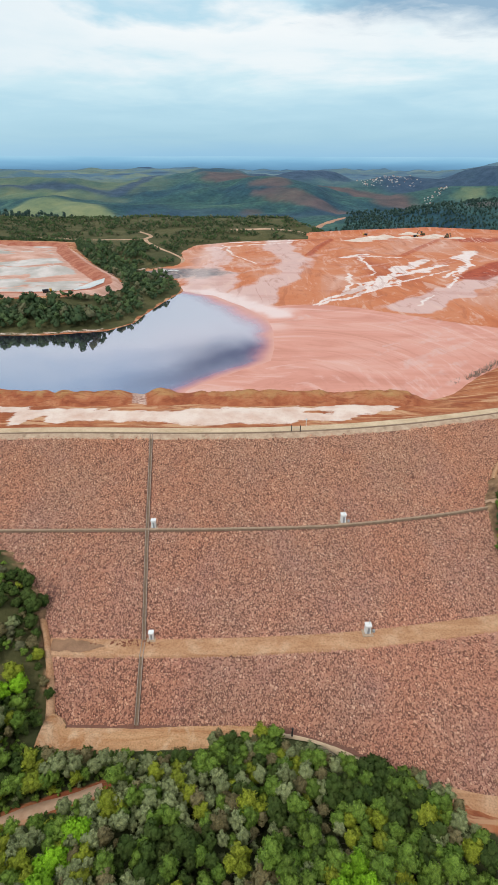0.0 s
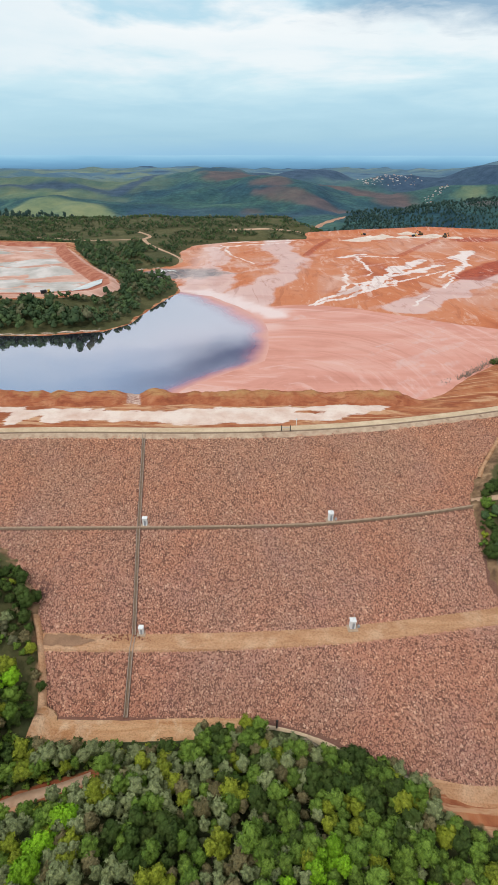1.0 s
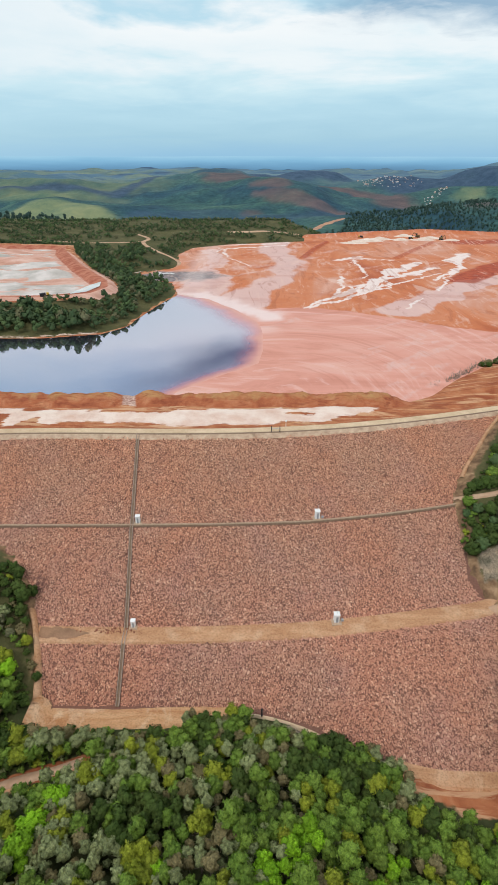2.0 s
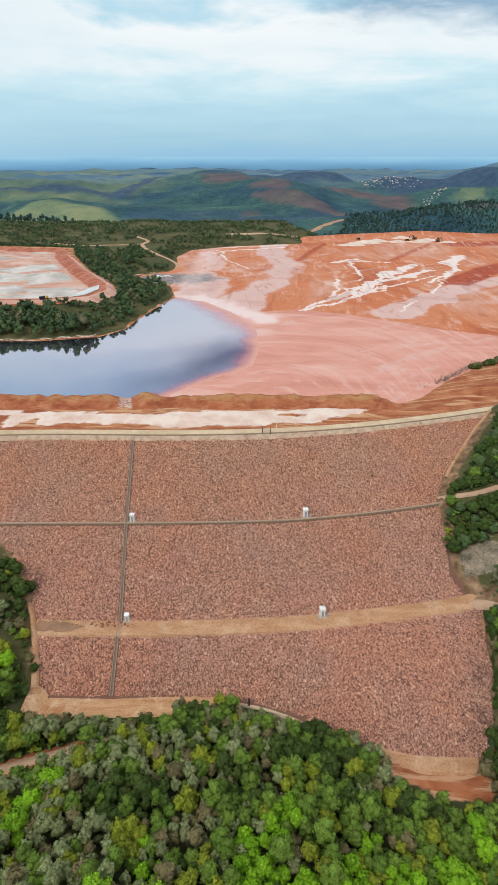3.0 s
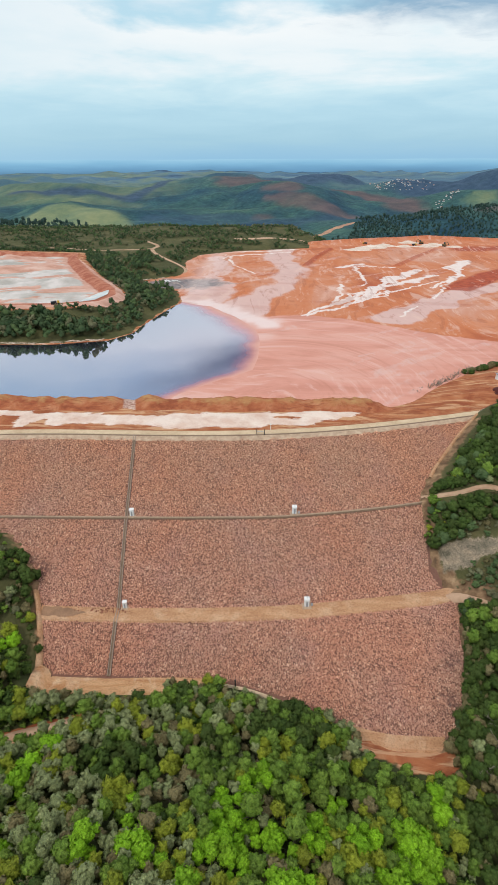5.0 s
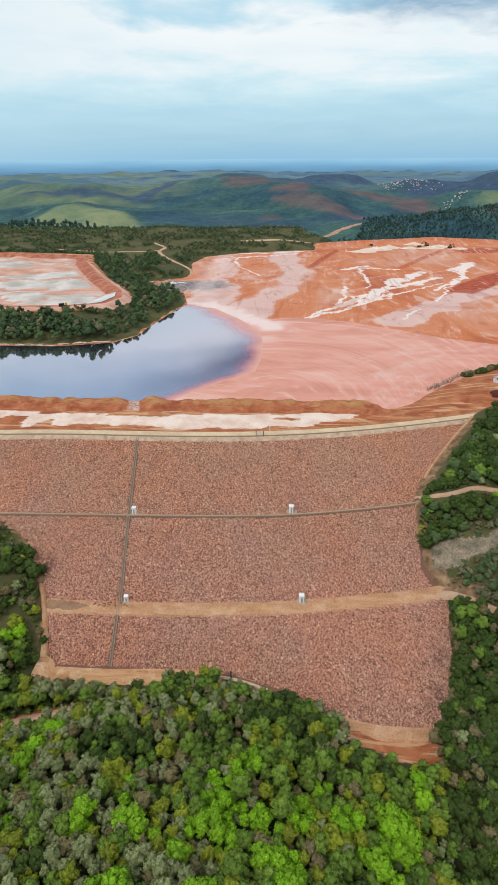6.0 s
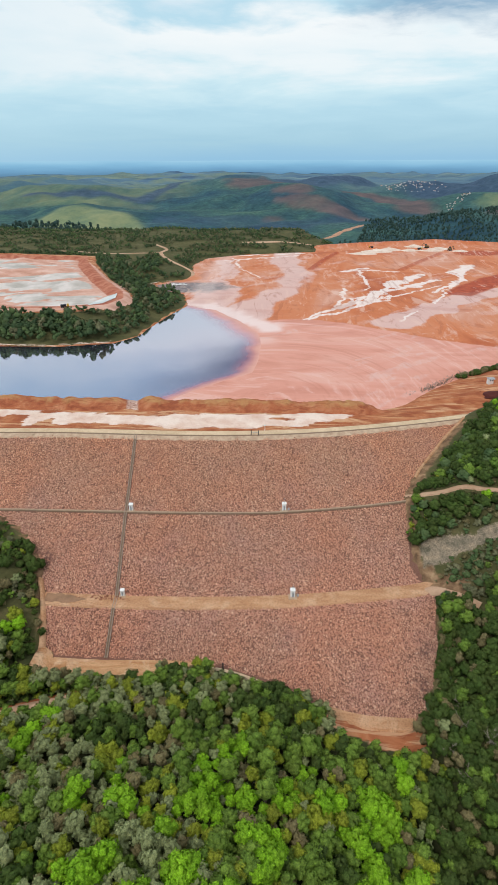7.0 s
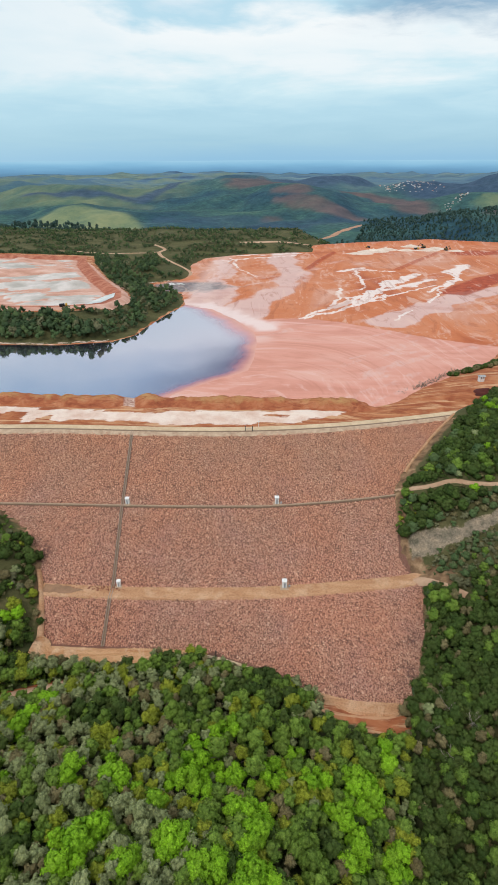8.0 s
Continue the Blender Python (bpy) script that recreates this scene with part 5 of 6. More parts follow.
def pick_kind(x, y, rnd):
    """Which sort grows here: patches of lime, grey and dark trees."""
    a, b = float(vnoise(np.array(x / 13.0), np.array(y / 13.0), 201)), float(vnoise(np.array(x / 9.0 + 7), np.array(y / 9.0), 203))
    west = 1.0 if x < 8 else 0.0
    patch = max(math.exp(-((x - px) / pr) ** 2 - ((y - py) / pr) ** 2) for px, py, pr in ((7.0, 15.5, 3.3), (9.3, 12.3, 2.2), (10.2, 21.9, 1.9), (11.6, 25.2, 1.7), (6.8, 21.4, 1.5), (14.5, 10.4, 1.3), (17.4, 5.9, 1.5), (7.0, 4.2, 1.3), (-1.4, 3.6, 1.5), (11.4, 0.7, 2.2), (-4.4, -1.0, 2.0), (2.3, 44.4, 1.0), (-5.3, 17.1, 1.3), (-10.4, 12.4, 1.5), (33.5, 18, 3.6), (15, 15.5, 2.6), (39.5, 26, 1.8), (-23.2, 30.9, 1.8), (-24.2, 26.5, 1.9), (-24.8, 22.5, 1.8), (-10.3, 12, 1.3), (-4.4, 16.1, 1.5), (9.0, 19, 2.4), (-7.2, 21.2, 1.5), (19.3, 17.5, 2.6), (23, 23, 1.7), (17, 10, 2.4), (26.5, 17.8, 2.2), (29.7, 13, 2.4), (31.7, 8.5, 2.4), (37.8, 9, 2.6), (6.5, 3, 2.2), (-5.6, 2, 2.0), (33, 0, 3), (18, 1, 2.6)))
    if 43.5 < x < 50 and 27 < y < 37 and rnd < 0.5:
        return "brown" if rnd < 0.4 else "grey"
    if x > 43 + 0.25 * max(0.0, y - 20):
        return ("dark", "dark", "brown", "dark", "dark", "green", "dark", "dark")[int(rnd * 7.99)]
    if max(math.exp(-((x - px) / 1.7) ** 2 - ((y - py) / 1.7) ** 2) for px, py in ((-1.6, 26.8), (-9.0, 23.0), (15.5, 34.0), (-8.4, 21.0), (27.0, 30.0))) > 0.4:
        return "olive"
    if (patch > 0.36 and rnd < 0.92) or (a > 0.80 and rnd < 0.10):
        return "lime"
    if x > 13 and y < 30 and rnd < 0.62:
        return "green" if rnd < 0.38 else "dark" if rnd < 0.52 else "olive"
    if b > 0.62 - 0.14 * west and rnd < 0.75:
        return "grey" if rnd < 0.6 else "brown"
    if a < 0.34:
        return "dark" if rnd < 0.7 else "green"
    return ("green", "dark", "green", "olive", "dark", "brown", "grey", "green", "olive", "green")[int(rnd * 9.99)]


def scatter(n, x0, x1, y0, y1, gap, allowed, seed):
    """Random places at least a gap apart, on a hash grid."""
    rr, cellsz, seen, out = random.Random(seed), gap, {}, []
    for _ in range(n):
        x, y = rr.uniform(x0, x1), rr.uniform(y0, y1)
        cx, cy = int(x // cellsz), int(y // cellsz)
        if any((x - px) ** 2 + (y - py) ** 2 < gap * gap for i in (-1, 0, 1) for j in (-1, 0, 1) for px, py in seen.get((cx + i, cy + j), ())):
            continue
        seen.setdefault((cx, cy), []).append((x, y))
        out.append((x, y))
    if not out:
        return []
    P = np.array(out)
    return [(float(px), float(py)) for (px, py), k in zip(P, allowed(P[:, 0], P[:, 1])) if k]


def woods_here(x, y):
    """The woods below the toe."""
    yt = y_toe(x)
    edge = np.interp(x, (-8, -7, 2, 6, 16, 19, 28, 30.5, 43, 44), (8.8, 4.0, 3.2, 5.6, 5.6, 3.8, 4.4, 10.4, 10.4, 4.4))
    k = (y < yt - edge + 0.6 * np.sin(x * 0.9)) | ((x > x_right(y) + 1.5) & (y < 66)) | ((x < x_left(y) - 4.0) & (y < 48))
    k &= (seg_dist(x, y, TOE_ROAD_R) > 3.3) & (seg_dist(x, y + 1.1, TRACK_L) > 2.7) & (seg_dist(x, y + 0.6, LOW_PATH) > 2.0)
    return k & ~((x < x_left(y) - 1.0) & (y > 48))


def seen_part(x, y):
    return (x > -30 - 0.5 * y) & (x < 58 + 0.5 * y)


tree_obs = {}
for ki, kind in enumerate(KINDS):
    for s in range(3):
        t = new("tree", None)
        tagged(t, TREE_LABELS[kind], "tree", "trees of the wood below the dam")
        part("trunk", trunk_bm(4.0, ki * 3 + s), BARK, t)
        v, f, nv = CROWNS[kind][s]
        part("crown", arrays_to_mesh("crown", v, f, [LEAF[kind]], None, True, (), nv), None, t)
        tree_obs[kind, s] = [t, False]


def plant(kind, s, m):
    t, used = tree_obs[kind, s]
    if used:
        return copy_thing(t, m)
    t.matrix_basis = m
    tree_obs[kind, s][1] = True
    return t


stuff = {}


def plant_stuff(bag, kind_i, arrays, x, y, sunk, turn, sx, sz, tone):
    stuff.setdefault(bag, []).append((kind_i, arrays, x, y, sunk, turn, sx, sz, tone))


rr = random.Random(5)
places = scatter(120000, -72, 100, -10, 66, 1.22, lambda x, y: woods_here(x, y) & seen_part(x, y), 11)
placed = 0
heights = land(np.array([p[0] for p in places]), np.array([p[1] for p in places]))
order = sorted(range(len(places)), key=lambda i: abs(places[i][0] - 8) + abs(places[i][1] - 22) * 1.6)
for i in order:
    x, y = places[i]
    kind, s, k = pick_kind(x, y, rr.random()), rr.randrange(3), rr.uniform(0.62, 1.14)
    if kind == "lime":
        k *= 1.12
    if -8 < x < 30 and y > float(y_toe(np.array(x))) - 9:
        k = max(k, 0.95)
    turn, tall = rr.uniform(0, 360), k * rr.uniform(0.9, 1.15)
    if placed < 282:
        plant(kind, s, pose(x, y, float(heights[i]) - 0.1, 0, 0, turn) @ Matrix.Diagonal((k, k, tall, 1)))
        placed += 1
    else:
        plant_stuff("woods", KINDS.index(kind), CROWNS[kind][s], x, y, 0.1, turn, k, tall, rr.random())

# rougher trees of the outer woods
OUTER = [crown_arrays(890 + i, 1.5, 2.6, 2.4, 4, 70, 0.55) for i in range(3)]


def margin(x, y):
    """Woods out of the main view: full below the flight line, thinner further out."""
    k = woods_here(x, y) & ~(seen_part(x, y) & (y > -10))
    below = (x > -36) & (x < 44) & (y > -44)
    return k & (below | (hash2(np.floor(x * 7), np.floor(y * 7), 3) < 0.22))


for x, y in scatter(30000, -110, 130, -60, 62, 2.0, margin, 12):
    kind = pick_kind(x, y, rr.random())
    k = rr.uniform(0.9, 1.35)
    plant_stuff("woods", KINDS.index(kind), OUTER[rr.randrange(3)], x, y, 0.3, rr.uniform(0, 360), k, k, rr.random())
SMALL = [crown_arrays(920 + i, 0.9, 1.3, 0.0, 4, 64, 0.24) for i in range(4)]
BUSH = [crown_arrays(900 + i, 1.7, 3.0, 0.2, 9, 270, 0.26) for i in range(4)]


def banks_here(x, y):
    dr = x - x_right(y)
    k = (dr > 1.6 + 5.4 * sstep(93, 98, y)) & (seg_dist(x, y + 0.8, BENCH_PATH) > 1.5) & (y < 150) & (inside(x, y + 0.8, FAN) > 1.2)
    k &= ~((y > 92) & (y < 96.5) & (x < 65)) & (seg_dist(x, y + 0.6, LOW_PATH) > 2.0)
    k &= ~((y > 66) & (y < 78) & (x < 58)) & ~((y > 140) & (x < 115))
    thin = (y > 64) & (x > 56) & (y < 79.5 + 0.5 * (x - 56))
    k &= ~(thin & (vnoise(x / 2.0, y / 2.0, 213) < 0.35))
    return k & (y > 64)


for x, y in scatter(20000, 40, 94, 60, 140, 1.7, banks_here, 13):
    r1 = rr.random()
    kind = 2 if r1 < 0.72 else 8 if r1 < 0.86 else 1 if r1 < 0.96 else 3 if r1 < 0.98 else 0
    k = rr.uniform(0.65, 1.15) * (0.8 if y > 96 and x - float(x_right(np.array(y))) < 7 else 1.0)
    if x > 56 and 64 < y < 79.5 + 0.5 * (x - 56):
        kind, k = (8 if r1 < 0.45 else 4 if r1 < 0.65 else 1 if r1 < 0.8 else 9), k * 0.7
    plant_stuff("bank_thicket", kind, BUSH[rr.randrange(4)], x, y, 0.2, rr.uniform(0, 360), k, k, rr.random())
for x, y, k in ((53.6, 93.9, 0.70), (54.9, 94.9, 0.85), (56.4, 94.6, 0.95), (57.9, 95.2, 0.95), (59.4, 94.8, 0.90), (60.9, 94.4, 0.75), (56.4, 96.0, 0.75), (58.6, 96.4, 0.7)):
    plant_stuff("bank_thicket", 2, BUSH[rr.randrange(4)], x, y, 0.2, rr.uniform(0, 360), k, k, rr.random())
# thicket against the rock's lower eastern edge
for y in np.arange(36.5, 66.5, 1.05):
    for off in (1.3, 2.9, 4.6):
        x, k = float(x_right(y)) + off + rr.uniform(-0.3, 0.5), rr.uniform(0.55, 0.95)
        if seg_dist(np.array(x), np.array(float(y)), LOW_PATH) > 1.9:
            plant_stuff("bank_thicket", (2, 7, 2, 2, 2, 4)[rr.randrange(6)], BUSH[rr.randrange(4)], x, float(y) + rr.uniform(-0.4, 0.4), 0.3, rr.uniform(0, 360), k, k * 1.25, rr.random())


def dry_slope(x, y):
    a = inside(x, y, [(55.0, 72.8), (60.5, 75.4), (68, 78.2), (80, 82.4), (80, 68), (66, 66), (60, 68.5)])
    b = inside(x, y, [(52, 94.6), (64, 93.6), (84, 92.6), (92, 112), (78, 116), (66, 106)])
    return ((a < 0) | ((b < 0) & (x - x_right(y) > 2.6))) & (vnoise(x / 1.6, y / 1.6, 219) > 0.22)


for x, y in scatter(9000, 50, 92, 66, 118, 0.95, dry_slope, 16):
    r1, k = rr.random(), rr.uniform(0.4, 0.8)
    low = y < 85
    plant_stuff("bank_thicket", (9 if r1 < 0.55 else 4 if r1 < 0.75 else 8) if low else (2 if r1 < 0.6 else 1 if r1 < 0.8 else 9), SMALL[rr.randrange(4)], x, y, 0.1, rr.uniform(0, 360), k, k * 0.8, rr.random())
# loose bushes on the dry western bank
for x, y in scatter(3000, -62, -34, 49, 74, 1.4, lambda x, y: (x_left(y) - x > 2.6 + 2.0 * sstep(68, 74, y)) & (vnoise(x / 4, y / 4, 231) > 0.36), 18):
    r1, k = rr.random(), rr.uniform(0.35, 0.75)
    plant_stuff("bank_thicket", 2 if r1 < 0.5 else 4 if r1 < 0.7 else 9 if r1 < 0.85 else 1, BUSH[rr.randrange(4)], x, y, 0.2, rr.uniform(0, 360), k, k, rr.random())
for x, y, kind, k in ((-45.4, 72.2, 2, 0.85), (-46.8, 73.4, 2, 0.7), (-43.0, 67.6, 2, 1.2), (-41.9, 69.4, 2, 0.95), (-44.6, 69.2, 2, 0.9), (-42.6, 65.0, 2, 0.85), (-45.6, 64.0, 3, 0.8), (-47.0, 61.5, 4, 0.9), (-39.4, 59.2, 5, 0.7), (-41.0, 61.0, 4, 0.7),
                      (-41.2, 54.0, 0, 1.15), (-42.6, 55.6, 5, 1.1), (-40.3, 51.4, 1, 1.1), (-43.6, 52.6, 0, 1.1), (-36.2, 54.2, 2, 0.65), (-37.6, 55.6, 4, 0.6), (-38.6, 47.6, 2, 1.0), (-41.0, 48.4, 2, 1.1), (-44.0, 49.6, 2, 1.2), (-49.0, 67.0, 2, 1.0), (-50.5, 71.0, 1, 0.8), (-46.6, 57.6, 2, 1.0), (-48.5, 55.0, 1, 1.2), (-50.0, 60.0, 4, 1.1), (-53.0, 66.0, 2, 1.2)):
    plant_stuff("bank_thicket", kind, BUSH[rr.randrange(4)], x, y, 0.2, rr.uniform(0, 360), k, k * 1.1, rr.random())



def edge_here(x, y):
    dr, dl = x - x_right(y), x_left(y) - x
    k = ((dr > 0.6 + 4.6 * sstep(93, 98, y)) & (dr < 30) & (y > 28) & (y < 150)) | ((dl > 1.2) & (dl < 22) & (y > 50) & (y < 112) & (vnoise(x / 3, y / 3, 217) > 0.60))
    k &= (seg_dist(x, y, BENCH_PATH) > 0.9) & (inside(x, y, FAN) > 0.4) & (seg_dist(x, y, TOE_ROAD_R) > 3.4) & (seg_dist(x, y, [(49.6, 80), (50.8, 76.2), (52.8, 73.2), (56.5, 71.2)]) > 2.0) & (seg_dist(x, y, LOW_PATH) > 1.3)
    return k & ~((y > 138) & (x < 118))


for x, y in scatter(16000, -80, 100, 28, 150, 1.25, edge_here, 14):
    r1, k = rr.random(), rr.uniform(0.6, 1.25)
    dry = x > 56 and 62 < y < 90
    kind = (9 if r1 < 0.45 else 4 if r1 < 0.65 else 8) if dry else (2 if r1 < 0.65 else 1 if r1 < 0.84 else 5 if r1 < 0.92 else 4)
    plant_stuff("bank_thicket", kind, SMALL[rr.randrange(4)], x, y, 0.1, rr.uniform(0, 360), k, k, rr.random())

def low_here(x, y):
    yt = y_toe(x)
    a = (x < -8) & (y < yt - 5.4) & (y > yt - 10.5) & (x > x_left(y) - 8)
    b = (x < -19) & (seg_dist(x, y, TRACK_L) < 4.5)
    c = (x_left(y) - x > 3.4) & (x_left(y) - x < 14) & (y > 41)
    return (a | b | c) & (seg_dist(x, y, TRACK_L) > 1.5)


for x, y in scatter(9000, -52, -6, 28, 52, 0.9, low_here, 15):
    r1, k = rr.random(), rr.uniform(0.5, 1.05)
    plant_stuff("bank_thicket", 1 if r1 < 0.5 else 2 if r1 < 0.85 else 5 if r1 < 0.93 else 3, SMALL[rr.randrange(4)], x, y, 0.1, rr.uniform(0, 360), k, k, rr.random())

# scrub on the far shore and round the side cell
SCRUB = [crown_arrays(950 + i, 2.0, 3.8, 0.0, 4, 64, 0.60, 0.9) for i in range(4)]


PLATEAU = [crown_arrays(960 + i, 2.0, 3.4, 0.0, 3, 33, 0.80, 0.95) for i in range(4)]


def shore_here(x, y):
    sd, c = inside(x, y, BASIN), inside(x, y, CELL)
    k = (sd > 4.5) & (c > 6.5) & (y > 200) & (x < 60)
    k &= (seg_dist(x, y, FAR_ROAD) > 5) & (seg_dist(x, y, FAR_ROAD2) > 5) & (seg_dist(x, y, RIDGE_ROAD) > 6)
    open_ground = (fbm(x / 14, y / 9, 63) > 0.17 - 0.15 * sstep(400, 440, y)) | (np.hypot((x + 84) / 14, (y - 236) / 8) < 1) | (np.hypot((x + 74) / 13, (y - 385) / 22) < 0.8) | ((x > -80) & (y > 312) & (y < 356) & (x < -44))
    k &= ~open_ground
    return k & ((x > -340 * (y > 420) - 240 * (y <= 420)) & (y < 640))


for x, y in scatter(40000, -340, 60, 200, 640, 2.5, shore_here, 17):
    if x > 46 and y < 520:
        continue
    r1 = rr.random()
    kind = (7 if r1 < 0.62 else 8 if r1 < 0.90 else 9) if y < 430 else (7 if r1 < 0.45 else 8 if r1 < 0.75 else 9)
    k = rr.uniform(0.6, 1.2) if y < 430 else rr.uniform(0.45, 1.0)
    if x < -72 and y < 232:
        k *= 1.5
    plant_stuff("shore_scrub", kind, (SCRUB if y < 400 else PLATEAU)[rr.randrange(4)], x, y, 0.3, rr.uniform(0, 360), k, k * rr.uniform(0.8, 1.2), rr.random())

# far stands of trees
FAR = [crown_arrays(980 + i, 3.6, 7.0, 0.0, 1 + i % 2, 14, 1.9, 1.0, 1.3) for i in range(4)]


def far_here(x, y):
    east = (x > 62 + 0.18 * (y - 543)) & (y > 556) & (y < 1150) & (x < 640) & (inside(x, y, BASIN) > 12) & (seg_dist(x, y, [(62, 970), (93, 1000), (111, 1047), (158, 1117)]) > 16)
    row = (seg_dist(x, y, [(-620, 860), (-520, 830), (-399, 800), (-316, 785), (-240, 770), (-200, 755)]) < 32)
    return (east | row) & (field(x, y, 0) < 0.5)


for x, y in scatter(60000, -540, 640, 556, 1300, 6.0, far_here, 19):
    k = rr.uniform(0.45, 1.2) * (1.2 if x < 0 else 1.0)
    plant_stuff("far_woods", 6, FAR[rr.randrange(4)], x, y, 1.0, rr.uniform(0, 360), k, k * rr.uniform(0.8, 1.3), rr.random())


def grow(bag, label):
    Vs, Fs, Ns, Ms, Ts, n = [], [], [], [], [], 0
    H = land(np.array([q[2] for q in stuff[bag]]), np.array([q[3] for q in stuff[bag]]))
    for (kind_i, (v, f, nv), x, y, sunk, turn, sx, sz, tone), z in zip(stuff[bag], H):
        c, s = math.cos(radians(turn)), math.sin(radians(turn))
        w = v * (sx, sx, sz)
        Vs.append(np.stack([w[:, 0] * c - w[:, 1] * s + x, w[:, 0] * s + w[:, 1] * c + y, w[:, 2] + z - sunk], -1))
        Ns.append(np.stack([nv[:, 0] * c - nv[:, 1] * s, nv[:, 0] * s + nv[:, 1] * c, nv[:, 2]], -1))
        Fs.append(f + n)
        Ms.append(np.full(len(f), kind_i))
        Ts.append(np.full(len(v), tone))
        n += len(v)
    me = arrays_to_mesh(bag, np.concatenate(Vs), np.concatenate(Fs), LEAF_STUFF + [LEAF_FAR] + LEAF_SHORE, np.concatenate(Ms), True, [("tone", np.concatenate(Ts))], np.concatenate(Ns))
    return tagged(new(bag, me), label, "trees", kind="stuff")


grow("woods", "dense mixed green woodland on the slope below the dam")
grow("bank_thicket", "dark green thicket on the banks beside the dam")
grow("shore_scrub", "dark green scrub and low trees round the pond")
grow("far_woods", "far dark green eucalyptus stands on the hills, blued for haze")


# ---- buildings and machines ----


def debris_heap():
    """Pale boards dumped at the head of the pond."""
    heap_ob, q = new("debris_heap", None), random.Random(44)
    for i in range(9):
        turn = pose(0, 0, 0, q.uniform(-6, 6), q.uniform(-10, 10), q.uniform(-40, 40))
        part("board", block(q.uniform(2.5, 5.5), q.uniform(0.8, 1.6), 0.25, (q.uniform(-6, 6), q.uniform(-3.5, 3.5), 0.15 * (i % 3)), turn, 0.03), PLASTER, heap_ob)
    return tagged(heap_ob, "pale weathered boards dumped on the grey mud", "debris")


debris_heap().matrix_basis = pose(-58.0, 345.0, float(max(land(np.array(-58.0), np.array(345.0)), mud_z(np.array(-58.0), np.array(345.0)))) - 0.05)



def house(sx, sy, h, roof_h, wall_mat, roof_mat):
    t = new("house", None)
    part("wall", block(sx, sy, h, (0, 0, -1.5)), wall_mat, t)
    bm = bmesh.new()
    e = 0.5
    pts = [bm.verts.new(p) for p in ((-sx / 2 - e, -sy / 2 - e, h - 1.5), (sx / 2 + e, -sy / 2 - e, h - 1.5), (sx / 2 + e, sy / 2 + e, h - 1.5), (-sx / 2 - e, sy / 2 + e, h - 1.5), (-sx / 2 - e, 0, h + roof_h - 1.5), (sx / 2 + e, 0, h + roof_h - 1.5))]
    for f in ((0, 1, 5, 4), (2, 3, 4, 5), (1, 2, 5), (3, 0, 4), (3, 2, 1, 0)):
        bm.faces.new([pts[i] for i in f])
    part("roof", bm, roof_mat, t)
    for i in (-1, 1):
        part("window", block(sx * 0.18, 0.1, h * 0.25, (i * sx * 0.25, -sy / 2 - 0.03, h * 0.3)), GLASS_DARK, t)
    return t


homes = [house(11, 9, 5, 2.2, PLASTER, ROOF_TILE), house(15, 9, 7, 2.0, PLASTER, PALE_PILE), house(9, 9, 5, 1.8, WHITE, ROOF_TILE)]
for h in homes:
    tagged(h, "small pale house with a pitched roof in the far town", "house", "houses of the far town")
started = set()
town = [(340 + 4.6 * i + rr.uniform(-16, 16), 2050 + rr.uniform(-90, 90), rr.uniform(0.4, 0.75)) for i in range(42)] + [(345 + 2.6 * i + rr.uniform(-10, 10), 2010 + rr.uniform(-60, 60), rr.uniform(0.35, 0.6)) for i in range(60)] + [(418 + 3.4 * i + rr.uniform(-6, 6), 1490 + 4 * i + rr.uniform(-20, 20), rr.uniform(0.4, 0.65)) for i in range(24)] + [(490 + 5 * i, 1400 + rr.uniform(-15, 15), 0.5) for i in range(9)]
for x, y, k in town:
    i = rr.randrange(3)
    m = pose(x, y, float(land(np.array(x), np.array(y))), 0, 0, rr.uniform(-40, 40)) @ Matrix.Scale(k, 4)
    if i in started:
        copy_thing(homes[i], m)
    else:
        homes[i].matrix_basis = m
        started.add(i)
hall = house(22, 14, 10, 2.0, WHITE, PALE_PILE)
hall.name = "factory_hall"
tagged(hall, "large white hall at the edge of the far town", "building")
hall.matrix_basis = pose(455, 1750, float(land(np.array(455.0), np.array(1750.0))), 0, 0, 8)


def truck(body_mat, bed_mat):
    t = new("dump_truck", None)
    part("chassis", block(6.6, 1.6, 0.35, (0, 0, 0.75), None, 0.04), DARK_STEEL, t)
    cab = part("cab", block(1.7, 2.2, 1.9, (2.5, 0, 1.0), None, 0.12), body_mat, t)
    part("windscreen", block(0.06, 1.9, 0.8, (3.36, 0, 1.9)), GLASS_DARK, cab)
    bm = block(4.4, 2.4, 1.5, (-1.0, 0, 1.15), pose(0, 0, 0, 0, -4, 0), 0.06)
    part("tipping_body", bm, bed_mat, t)
    for x in (2.4, -1.2, -2.5):
        for y in (-1.0, 1.0):
            part("wheel", rod(0.55, 0.55, 0.4, (x, y - 0.2 * (1 if y > 0 else -1), 0.55), pose(0, 0, 0, 90 if y < 0 else -90, 0, 0), 14), RUBBER, t)
    return t


WORN_PAINT = plain("worn_machine_paint", (0.10, 0.07, 0.035), (0.22, 0.14, 0.05), 1, 0.7, 0.005)


